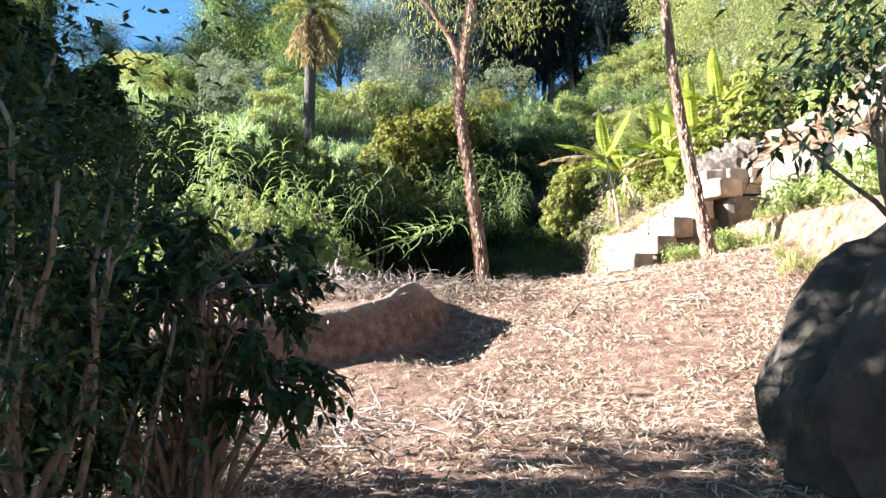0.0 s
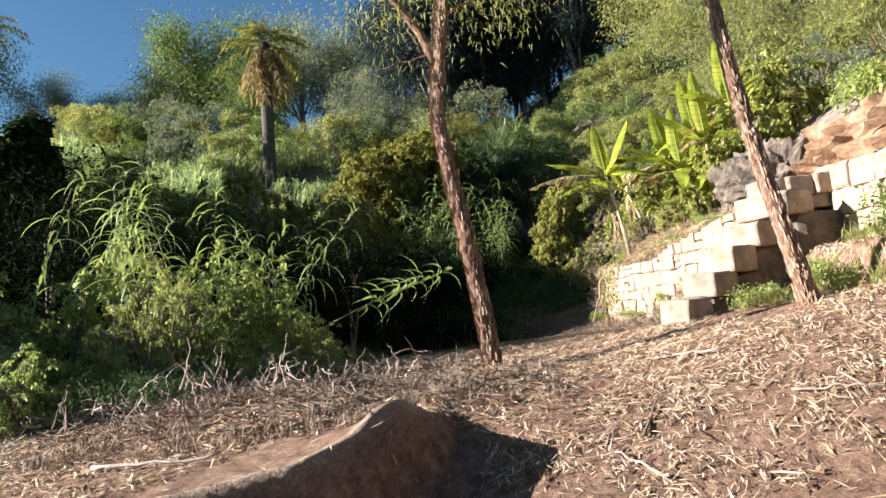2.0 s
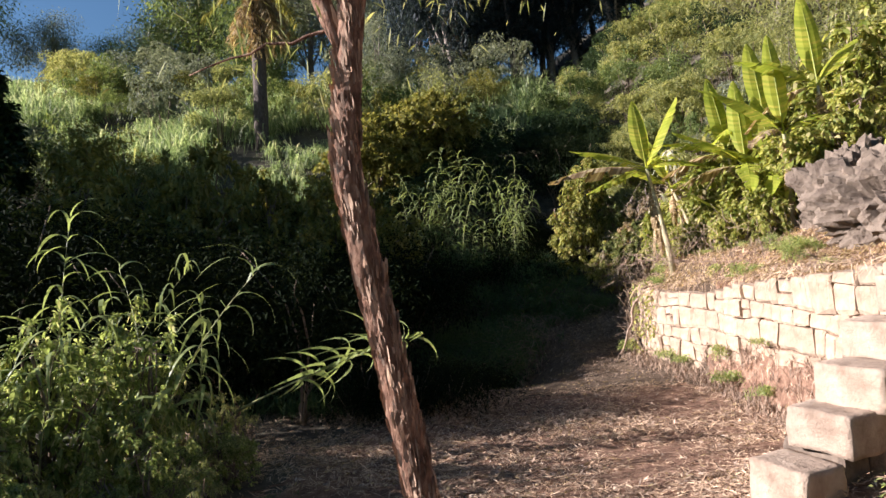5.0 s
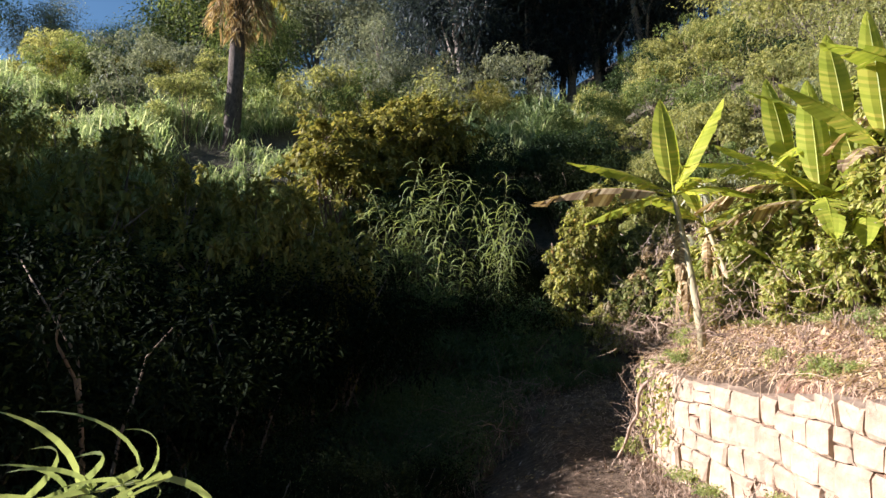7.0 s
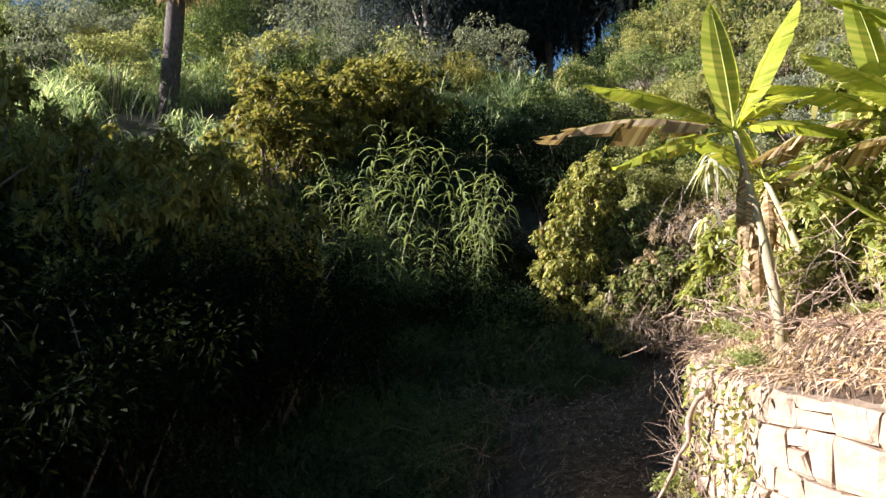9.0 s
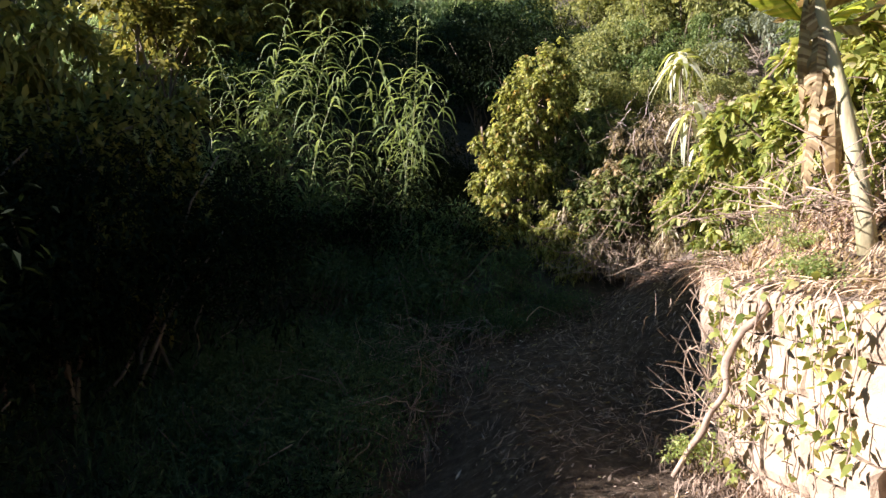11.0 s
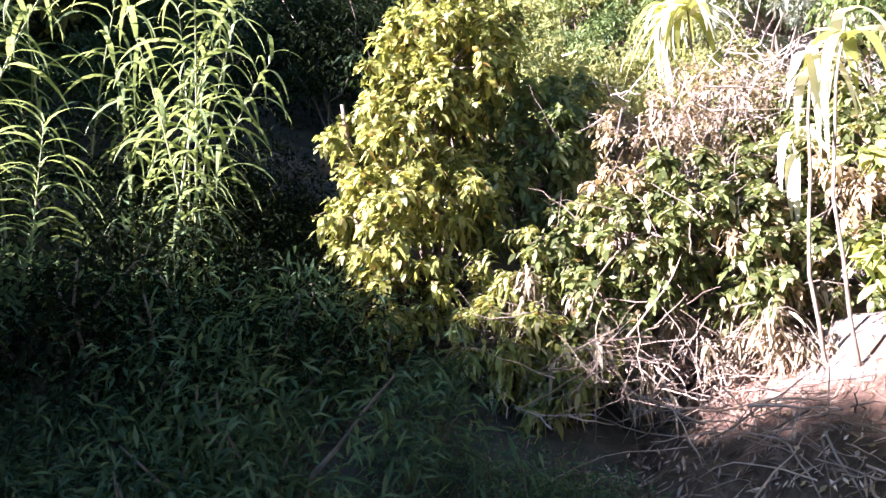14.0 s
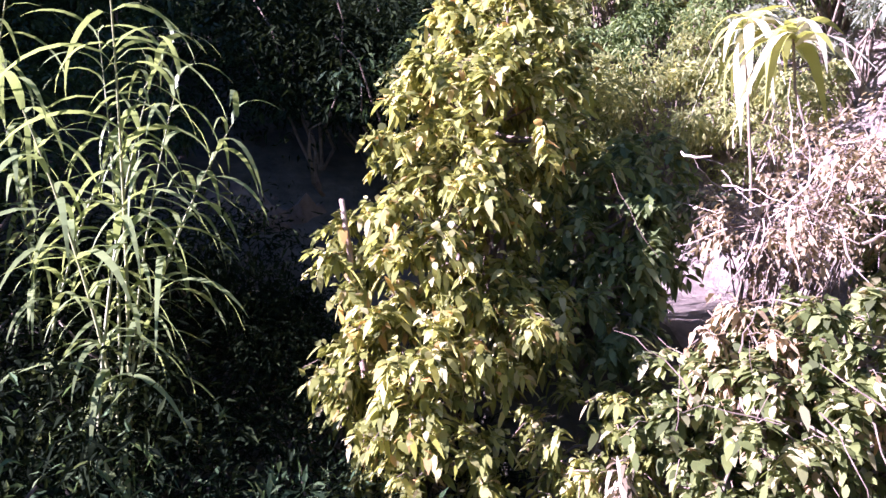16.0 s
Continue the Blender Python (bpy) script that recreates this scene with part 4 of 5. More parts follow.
        d = unit(r.normal(0, 1, 3) * np.array([1, 1, 0.35 if size[2] < 0.1 else 1]) + np.array([0, 0, -0.05])) * length * r.uniform(0.4, 1.3)
        bits.append(tube(curve_pts(p, p + d, bend, 6, r), np.linspace(0.0045, 0.0015, 6) * r.uniform(0.5, 1.5) * thick, 4))
    return joined(bits)


def brush(seed, n, size, length, at, mat, label, thick=1.0, bend=0.1):
    ob = part("dry_brush", twig_tangle(seed, n, size, length, thick, bend), mat, None)
    ob.matrix_basis = pose(*at)
    return tagged(ob, label, "brushwood", "dry brushwood", "stuff")


brush(1, 120, (0.6, 0.4, 0.4), 0.4, (5.3, 14.1, 1.7), M_twig, "dry bare twigs in the tangled bushes")
brush(2, 130, (0.6, 0.4, 0.25), 0.42, (5.7, 14.6, 2.75), M_drypale, "pale dry twigs over the tangled bushes")
brush(14, 160, (0.5, 0.25, 0.2), 0.45, (4.6, 13.85, 0.95), M_drystem, "pale dead stalks at the foot of the bushes")
brush(15, 260, (0.6, 0.6, 0.09), 0.45, on_ground(4.7, 12.7, 0.02), M_drystem, "heap of dead branches on the slope")
brush(3, 130, (0.5, 0.3, 0.3), 0.35, (4.5, 14.2, 0.9), M_twig, "pale dead stalks below the bushes")
brush(11, 150, (0.3, 0.2, 0.3), 0.32, (3.75, 14.6, 0.9), M_twig, "dry grass stalks in front of the tall bush")
brush(24, 130, (0.06, 0.35, 0.45), 0.3, (3.14, 8.9, 0.1), M_drystem, "dry stalks hanging over the end of the wall")
brush(21, 420, (0.75, 0.6, 0.4), 0.4, (5.3, 8.2, 1.6), M_drystem, "dry stalks among the banana plants")
brush(22, 260, (0.35, 0.35, 0.2), 0.3, (4.1, 8.7, 1.5), M_drystem, "dry stalks round the banana stem")
brush(23, 300, (0.5, 1.2, 0.03), 0.2, on_ground(4.0, 8.6, 0.02), M_drystem, "dry twigs on the terrace edge")
brush(4, 520, (0.7, 0.45, 0.05), 0.32, on_ground(-1.5, -4.0, 0.0), M_palewood, "heap of pale dry brush beside the mound")
brush(5, 90, (0.5, 0.5, 0.05), 0.45, on_ground(-2.0, -4.3, 0.0), M_twig, "heap of dry brush below the shrubs")
brush(6, 420, (0.9, 0.5, 0.05), 0.26, on_ground(-1.9, -1.0, 0.0), M_twig, "dry cut brush lying on the mound")
brush(7, 300, (0.55, 0.9, 0.03), 0.32, on_ground(2.6, 11.8, 0.0), M_twig, "dry twigs on the shaded way")
brush(8, 90, (0.5, 0.8, 0.08), 0.55, on_ground(1.5, 11.5, 0.15), M_twig, "dry twigs over the gully's edge")
for i, (x, y, n, L) in enumerate(((1.25, 12.0, 40, 0.7), (1.8, 12.5, 50, 0.6), (0.8, 12.5, 40, 0.7), (2.2, 13.0, 50, 0.5), (1.1, 11.2, 36, 0.6))):
    brush(30 + i, n, (0.4, 0.4, 0.09), L, on_ground(x, y, 0.2), M_drystem, "cut branches and bent stalks over the gully's edge", 1.3, 0.3)
for i, (x, y, n) in enumerate(((-2.5, -0.55, 70), (-1.9, -0.2, 60), (-3.0, -1.0, 60), (-1.2, 0.1, 60))):
    brush(40 + i, n, (0.35, 0.25, 0.11), 0.3, on_ground(x, y), M_drypale, "bleached crooked twigs behind the mound", 1.2, 0.35)
brush(9, 950, (0.7, 0.5, 0.09), 0.24, on_ground(-0.55, -0.35, 0.0), M_twig, "cut twigs heaped round the tree foot")


# pale drooping leaf plants in the tangle
PALE = [mesh_data("leaf", *strips(np.zeros((1, 3)), np.array([[1, 0, 0.5]]), 0.42, 0.06, d, 7, np.array([0.3, 0.8, 1, 1, 0.9, 0.7, 0.4, 0.05]), 0.1), M_pale) for d in (0.9, 1.3, 1.7)]
PALEG = [mesh_data("leaf", *strips(np.zeros((1, 3)), np.array([[1, 0, 0.8]]), 0.42, 0.07, d, 7, np.array([0.3, 0.8, 1, 1, 0.9, 0.7, 0.4, 0.05]), 0.1), M_vine) for d in (0.8, 1.2, 1.6)]
for x, y, z, n, g in ((5.03, 13.15, 2.8, 9, 0), (5.55, 13.8, 2.5, 10, 0), (6.3, 16.0, 4.35, 26, 1), (6.0, 15.3, 4.1, 18, 1), (5.0, 12.9, 2.9, 9, 1)):
    ob = thing("pale_leaf_plant", "plant with large pale drooping leaves among the bushes", "plant", "pale-leaved plants", (x, y, z), 0, 1.25 if n > 12 else 1.0)
    gz = (float(ground(x, y)) - z) / ob.scale.x
    part("stalk", tube(curve_pts((0.1, 0.15, gz), (0, 0, 0), 0.05, 7, pr), np.linspace(0.014, 0.008, 7), 6), M_twig, ob, "", True)
    for i in range(n):
        part("leaf", (PALEG if g and i % 2 else PALE)[i % 3], None, ob).matrix_basis = pose(0, 0, pr.uniform(-0.15, 0.05), 0, pr.uniform(-25, 30), pr.uniform(0, 360))

VINE = [spray_meshes(205 + i, HUMPS, 90, 6, 10, 0.1, 0.05, M_vine, 0.5, 0.24, 24) for i in range(3)]
# root hanging over the wall, and weeds on it
rp = np.array([(3.5, 8.8, 1.03), (3.3, 8.62, 1.0), (3.14, 8.56, 0.8), (3.08, 8.66, 0.5), (3.0, 8.72, 0.22), (2.9, 8.9, -0.12)])
rs = np.linspace(0, 5, 26)
rc = np.stack([np.interp(rs, range(6), rp[:, k]) for k in range(3)], 1)
rc[:, 1] += 0.035 * np.sin(rs * 3.1) + 0.015 * np.sin(rs * 7.3)
rc[:, 0] += 0.02 * np.sin(rs * 4.3 + 1)
root = part("root", tube(rc, 0.027 * (1.1 - 0.1 * rs) * (1 + 0.15 * np.sin(rs * 5)), 9, 0.18), M_drystem, None, "", True)
tagged(root, "thick pale root hanging down over the stone wall", "root")
for x, y, z, sc in ((3.3, 7.5, -0.1, 0.4), (3.38, 7.0, -0.1, 0.35), (3.45, 5.6, 0.2, 0.3), (3.4, 5.3, -0.1, 0.4), (3.05, 8.9, -0.1, 0.35), (3.5, 4.4, -0.1, 0.35), (3.5, 4.5, 0.5, 0.2)):
    plant(LOW[int(x * 100) % 2], "wall_weed", "small green weed growing at the stone wall", "weed", "weeds on the wall", x, y, pr.uniform(0, 360), sc, z)

vr = np.random.default_rng(77)
for k in range(12):
    y = 7.7 + 0.125 * k + vr.normal(0, 0.05)
    top, low = 1.06, vr.uniform(-0.1, 0.6)
    ob = thing("wall_vine", "thin yellow-green vine trailing down the stone wall", "vine", "vines on the wall", (float(wall_x(y)) - 0.08, y, 0))
    line = curve_pts((0.16, 0, top), (-0.02, vr.normal(0, 0.12), low), 0.05, 12, vr)
    line[:, 0] = np.minimum(line[:, 0], np.where(line[:, 2] > 1.0, 0.2, -0.02)) - np.abs(vr.normal(0, 0.015, 12))
    part("stem", tube(line, 0.004, 5), M_drystem, ob, "", True)
    at = line[vr.integers(0, 12, 26)] + vr.normal(0, 0.05, (26, 3)) * np.array([0.4, 1, 1])
    at[:, 0] = np.minimum(at[:, 0], 0.0)
    part("foliage", strips(at, vr.normal(0, 1, (26, 3)) + np.array([-0.6, 0, -0.2]), vr.uniform(0.04, 0.085, 26), vr.uniform(0.025, 0.05, 26), 0.4, 3, np.array([0.3, 1, 0.8, 0.05]), None, vr), M_vine, ob)

# bananas
def banana_leaf(length, width, droop, tatter, r):
    """A leaf along +x: two halves either side of a midrib, torn into strips along its edges."""
    n = 40
    s = np.linspace(0, 1, n)
    c = np.stack([length * s * (1 - 0.12 * droop * s), 0 * s, -droop * length * 0.5 * s ** 2.2], 1)
    w = width * 0.5 * np.clip(np.sin(np.clip((s - 0.1) / 0.9, 0, 1) ** 0.75 * math.pi) ** 0.6, 0.0, 1)
    V, F = [], []
    for side in (-1, 1):
        sag, cut_ = 0.3, 1.0
        for i in range(n - 1):
            if r.uniform() < 0.12 + 0.3 * tatter:
                sag, cut_ = 0.3 + tatter * tatter * r.uniform(-0.1, 1.1), 1 - tatter * r.uniform(0, 0.3)
            k = len(V)
            lean = 0.25 * width
            for j in (i, i + 1):
                for f in (0.0, 0.5, 1.0):
                    x = w[j] * f * cut_
                    V.append(c[j] + np.array([lean * f * f * 0.6, side * x * (1 - 0.3 * sag * f), -sag * x * f]))
            F += [(k, k + 3, k + 4, k + 1), (k + 1, k + 4, k + 5, k + 2)]
    return np.array(V, float), [np.array(F)], c


def banana(x, y, height, seed, leaves, label, scale=1.0, lean=(0, 0)):
    r = np.random.default_rng(seed)
    ob = thing("banana_plant", label, "banana plant", "banana plants on the terrace", on_ground(x, y, -0.05))
    s = np.linspace(0, 1, 9)
    C = np.stack([lean[0] * s ** 1.3, lean[1] * s ** 1.3, height * s], 1)
    part("stem", tube(C, 0.046 * scale * (1.2 - 0.6 * s), 9, 0.06, r), M_stem, ob, "", True)
    for az, pitch, L, W, droop, tat, dead in leaves:
        v, f, c = banana_leaf(L * 1.2, W * 1.5, droop, tat, r)
        m = np.array((pose(0, 0, 0, 0, -pitch, az)).to_3x3())
        lf = part("leaf", ((v @ m.T) + C[-1], f), M_deadleaf if dead else M_banana, ob, "withered brown leaf" if dead else "")
        part("midrib", tube((c @ m.T) + C[-1], 0.01 * (1.2 - np.linspace(0, 1, len(c))), 5), M_banana, lf)
    for _ in range(9):
        v, f, c = banana_leaf(r.uniform(0.5, 0.9), 0.2, 0.3, 1.0, r)
        m = np.array(pose(0, 0, 0, 0, r.uniform(66, 84), r.uniform(0, 360)).to_3x3())
        lf = part("leaf", ((v @ m.T) + C[r.integers(5, 9)], f), M_deadleaf, ob, "withered brown leaf hanging at the stem")
    return ob


BL = "young banana plant with torn bright green leaves"
banana(3.83, 8.5, 1.9, 1, [(100, 80, 1.1, 0.26, 0.15, 0.2, 0), (15, 66, 1.2, 0.28, 0.2, 0.3, 0), (172, 34, 1.15, 0.32, 0.5, 0.5, 0), (184, 14, 1.5, 0.3, 0.6, 0.9, 1),
                           (10, 25, 0.9, 0.3, 0.9, 0.6, 0), (190, -6, 1.0, 0.26, 0.4, 0.8, 0), (280, 30, 0.8, 0.26, 1.0, 0.8, 0)], BL, 1.0, (-0.2, 0.35))
banana(4.75, 8.4, 0.72, 2, [(150, 45, 0.62, 0.16, 0.3, 0.2, 0), (40, 55, 0.5, 0.14, 0.3, 0.2, 0), (200, 20, 0.4, 0.14, 0.6, 0.3, 0)], "small banana sucker beside the grown plants", 0.6)
banana(5.0, 8.1, 1.5, 3, [(80, 80, 1.3, 0.28, 0.15, 0.2, 0), (175, 45, 1.1, 0.32, 0.5, 0.4, 0), (160, 10, 1.1, 0.3, 0.9, 0.9, 1), (0, 40, 1.1, 0.32, 0.6, 0.4, 0), (250, 10, 0.9, 0.28, 1.3, 0.8, 0)], BL, 0.95, (0.15, 0.2))
banana(5.4, 7.4, 1.65, 4, [(85, 82, 1.4, 0.26, 0.1, 0.2, 0), (180, 50, 1.1, 0.3, 0.5, 0.5, 0), (20, 35, 1.1, 0.3, 0.7, 0.6, 0), (220, 20, 0.9, 0.26, 1.2, 0.9, 1)], BL, 0.9, (0.05, 0.1))
banana(5.9, 8.8, 2.0, 5, [(90, 80, 1.3, 0.3, 0.2, 0.2, 0), (150, 50, 1.2, 0.32, 0.5, 0.5, 0), (30, 45, 1.1, 0.3, 0.7, 0.6, 0), (200, 15, 1.0, 0.28, 1.2, 0.9, 0)], BL, 1.0, (-0.1, 0.1))
banana(5.5, 8.3, 1.2, 7, [(95, 75, 1.2, 0.28, 0.2, 0.2, 0), (170, 40, 1.1, 0.3, 0.6, 0.6, 0), (20, 40, 1.0, 0.3, 0.6, 0.5, 0), (240, 10, 0.9, 0.28, 1.2, 0.9, 0)], BL, 0.85, (0.1, -0.1))
banana(6.2, 7.7, 1.9, 8, [(80, 80, 1.4, 0.28, 0.2, 0.2, 0), (190, 35, 1.2, 0.32, 0.6, 0.7, 0), (30, 50, 1.2, 0.3, 0.5, 0.5, 0), (160, 5, 1.0, 0.28, 1.2, 1.0, 1)], BL, 0.9, (-0.05, 0.0))
banana(5.25, 8.9, 1.75, 9, [(100, 78, 1.3, 0.3, 0.2, 0.2, 0), (185, 30, 1.2, 0.32, 0.7, 0.7, 0), (10, 45, 1.2, 0.32, 0.6, 0.5, 0), (140, 15, 1.1, 0.3, 1.0, 0.9, 1)], BL, 0.9, (-0.1, 0.1))
banana(4.6, 9.3, 1.35, 6, [(120, 70, 1.1, 0.28, 0.3, 0.4, 0), (200, 40, 1.0, 0.3, 0.7, 0.7, 0), (10, 40, 1.0, 0.28, 0.7, 0.6, 0), (300, 10, 0.9, 0.26, 1.3, 0.9, 1)], BL, 0.9, (-0.3, 0.4))
for x, y, k, sc in ((4.7, 10.2, 0, 0.9), (5.5, 9.5, 1, 1.3), (6.2, 8.4, 2, 1.3), (6.8, 10.2, 0, 1.5), (5.7, 11.0, 1, 1.1), (5.0, 11.9, 2, 0.8), (6.6, 11.8, 1, 1.2), (5.8, 7.9, 2, 1.0), (6.4, 7.2, 0, 0.9), (5.2, 10.0, 1, 1.0), (7.4, 9.0, 2, 1.4), (4.75, 8.0, 0, 0.45), (5.2, 7.7, 1, 0.6), (5.6, 8.0, 2, 0.75), (4.3, 8.9, 1, 0.4), (5.0, 8.5, 0, 0.75), (5.9, 7.3, 1, 0.8), (4.5, 9.6, 2, 0.6), (5.3, 9.2, 0, 1.1)):
    plant(VINE[k], "terrace_bush", "leafy yellow-green bush behind the banana plants", "shrub", "bushes on the terrace", x, y, pr.uniform(0, 360), sc)
for x, y, k, sc in ((2.7, 0.35, 0, 0.5), (3.4, 0.3, 1, 0.6), (3.9, -0.4, 0, 0.8), (4.2, -0.1, 1, 0.9), (4.2, -1.2, 1, 1.0), (4.7, -1.8, 0, 1.1), (3.1, -0.3, 1, 0.45)):
    plant(LOW[k], "low_shrub", "low green weed shrub at the foot of the steps", "shrub", "weeds near the steps", x, y, pr.uniform(0, 360), sc)

for i in range(26):
    y = pr.uniform(3.5, 11)
    plant(LOW[i % 2], "terrace_weed", "small green weed in the straw on the terrace", "weed", "weeds on the terrace", float(wall_x(y)) + pr.uniform(0.2, 1.4), y, pr.uniform(0, 360), pr.uniform(0.2, 0.42))

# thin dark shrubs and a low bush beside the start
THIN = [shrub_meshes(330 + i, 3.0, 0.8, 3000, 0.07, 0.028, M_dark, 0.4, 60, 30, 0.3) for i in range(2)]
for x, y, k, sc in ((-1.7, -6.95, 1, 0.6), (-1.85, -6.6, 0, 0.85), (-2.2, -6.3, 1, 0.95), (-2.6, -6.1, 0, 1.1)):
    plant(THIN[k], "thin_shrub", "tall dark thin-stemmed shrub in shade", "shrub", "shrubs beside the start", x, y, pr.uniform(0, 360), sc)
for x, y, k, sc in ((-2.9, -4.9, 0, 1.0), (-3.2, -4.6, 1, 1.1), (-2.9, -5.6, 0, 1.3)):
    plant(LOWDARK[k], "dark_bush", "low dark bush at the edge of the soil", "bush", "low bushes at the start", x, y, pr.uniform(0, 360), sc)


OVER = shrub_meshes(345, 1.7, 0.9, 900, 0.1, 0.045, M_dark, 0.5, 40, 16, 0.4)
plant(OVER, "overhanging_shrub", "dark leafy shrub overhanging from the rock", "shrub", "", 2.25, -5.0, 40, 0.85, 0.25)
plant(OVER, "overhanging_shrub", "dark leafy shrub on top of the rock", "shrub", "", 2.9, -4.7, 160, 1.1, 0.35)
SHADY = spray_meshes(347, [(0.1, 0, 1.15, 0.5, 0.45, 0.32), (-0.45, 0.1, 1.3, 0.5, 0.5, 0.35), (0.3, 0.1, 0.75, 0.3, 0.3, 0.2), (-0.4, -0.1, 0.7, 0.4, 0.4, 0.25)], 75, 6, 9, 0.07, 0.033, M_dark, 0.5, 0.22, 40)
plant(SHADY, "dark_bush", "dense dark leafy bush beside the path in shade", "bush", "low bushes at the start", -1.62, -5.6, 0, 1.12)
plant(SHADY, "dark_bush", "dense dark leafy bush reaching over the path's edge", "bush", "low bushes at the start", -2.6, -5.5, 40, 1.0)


def branch(at, turn, length, rad, seed, mat, label):
    """A fallen branch with a side twig, lying on the ground."""
    r = np.random.default_rng(seed)
    n = 9
    t = np.linspace(-0.5, 0.5, n) * length
    a = radians(turn)
    x, y = at[0] + np.cos(a) * t, at[1] + np.sin(a) * t
    w = np.cumsum(r.normal(0, 0.008, n)) * length
    x, y = x - np.sin(a) * w, y + np.cos(a) * w
    z = ground(x, y) + rad * 0.8 + np.abs(r.normal(0, 0.02, n))
    P = np.stack([x, y, z], 1)
    side = curve_pts(P[5], P[5] + np.array([math.cos(a + 0.7), math.sin(a + 0.7), 0.1]) * length * 0.3, 0.1, 5, r)
    ob = part("fallen_branch", joined([tube(P, rad * np.linspace(1.1, 0.5, n), 7, 0.12, r), tube(side, np.linspace(rad * 0.5, rad * 0.2, 5), 5)]), mat, None, "", True)
    return tagged(ob, label, "branch", "fallen branches")


for k, (x, y, turn, ln, rd, pale) in enumerate(((-1.5, -1.62, 12, 0.8, 0.022, 0), (1.45, -1.0, 150, 0.6, 0.012, 1), (0.66, -2.4, 120, 0.4, 0.01, 1), (0.9, -1.9, 60, 0.5, 0.01, 0), (2.0, -2.1, -20, 0.5, 0.008, 1),
                                               (-1.0, -0.9, 30, 0.8, 0.016, 0), (-2.2, -2.2, -15, 0.9, 0.014, 1), (0.3, -0.6, 80, 0.6, 0.012, 0), (1.9, 0.2, 25, 0.9, 0.012, 1), (-1.9, -3.6, 10, 0.7, 0.01, 0),
                                               (-1.5, -4.4, 60, 0.6, 0.01, 0), (2.6, 10.4, 20, 0.6, 0.008, 0), (3.2, 9.9, 70, 0.6, 0.008, 0),
                                               (1.6, 11.4, 100, 1.0, 0.016, 0), (4.2, 9.8, 60, 0.8, 0.014, 1))):
    branch((x, y), turn, ln, rd, 700 + k, M_palewood if pale else M_twig, "bleached dead branch on the ground" if pale else "brown dead branch on the ground")

# end of a buried pipe below the mound
pang = np.linspace(0, 2 * math.pi, 24, endpoint=False)
prof = [(0.1, 0.0), (0.1, 0.3), (0.085, 0.3), (0.085, 0.02)]
pv = np.array([(rr * math.cos(a), -h, rr * math.sin(a)) for rr, h in prof for a in pang])
pf = np.array([(k * 24 + i, k * 24 + (i + 1) % 24, (k + 1) * 24 + (i + 1) % 24, (k + 1) * 24 + i) for k in range(3) for i in range(24)])
pipe = part("pipe_end", (pv, [pf, np.array([[72 + i for i in range(24)]])]), M_pipe, None, "", True)
pipe.matrix_basis = pose(-2.42, -3.0, -0.44, 0, 0, 12)
tagged(pipe, "black plastic pipe end sticking out of the soil", "pipe")

# two thin trees by the way
def lean_tree(name, label, base, lean, height, rad, forks, seed, bend=0.0):
    r = np.random.default_rng(seed)
    ob = thing(name, label, "tree", "thin trees by the path", base)
    m = 120
    s = np.linspace(0, 1, m)
    C = np.stack([lean[0] * height * s + 0.05 * np.sin(s * 7 + seed), lean[1] * height * s + 0.04 * np.cos(s * 6), height * s - 0.08], 1)
    C[:, 0] += bend * np.clip(C[:, 2] - 2.35, 0, 2)
    rr = rad * (1.12 - 0.62 * s) + rad * 0.45 * np.exp(-s * height / 0.12)
    part("trunk", tube(C, rr * (1 + 0.05 * np.sin(s * 31 + seed) + 0.03 * np.sin(s * 83)), 20, 0.07, r), M_bark, ob)
    # loose strips of bark
    n = 1900
    t = r.uniform(0, 0.8, n)
    a = r.uniform(0, 2 * math.pi, n)
    P = np.stack([np.interp(t, s, C[:, k]) for k in range(3)], 1)
    q = np.interp(t, s, rr) * 1.02
    N = np.stack([np.cos(a), np.sin(a), 0 * a], 1)
    P = P + N * q[:, None]
    D = np.array([lean[0], lean[1], 1.0]) + N * r.uniform(-0.05, 0.22, n)[:, None]
    bs = strips(P, D, r.uniform(0.03, 0.1, n), r.uniform(0.008, 0.024, n), 0, 3, np.array([0.6, 1, 0.9, 0.4]), r.uniform(-0.4, 0.4, n) + a + math.pi / 2, r)
    part("loose_bark", bs, M_peel, ob)
    lf = []
    for k, (h, dx, dy, dz, br) in enumerate(forks):
        p0 = np.array([np.interp(h / height, s, C[:, j]) for j in range(3)])
        p1 = p0 + np.array([dx, dy, dz])
        bp = curve_pts(p0, p1, 0.08, 9, r)
        part("limb", tube(bp, np.linspace(br, br * 0.35, 9), 8, 0.06, r), M_bark, ob, "", True)
        nn = 800 if dz > 0.6 else 140 if dz > 0 else 24
        at_ = bp[r.integers(4, 9, nn)] + r.normal(0, 0.28, (nn, 3))
        lf.append(strips(at_, r.normal(0, 0.5, (nn, 3)) + np.array([0, 0, -0.5]), r.uniform(0.06, 0.1, nn), 0.012, 0.3, 2, np.array([0.3, 1, 0.05]), None, r))
    part("crown", joined(lf), M_olive, ob)
    return ob


lean_tree("tree", "thin leaning tree with shaggy red-brown bark", on_ground(0, 0.1), (-0.07, -0.1), 5.2, 0.078,
          [(2.96, -0.75, 0.1, 1.3, 0.05), (3.1, -0.8, 0.05, -0.14, 0.01), (3.6, 0.5, 0.3, 1.2, 0.04), (4.3, -0.7, 0.4, 1.0, 0.035), (5.0, 0.2, -0.3, 0.9, 0.03), (3.4, 0.9, 0.9, 0.7, 0.018)], 1, 0.2)
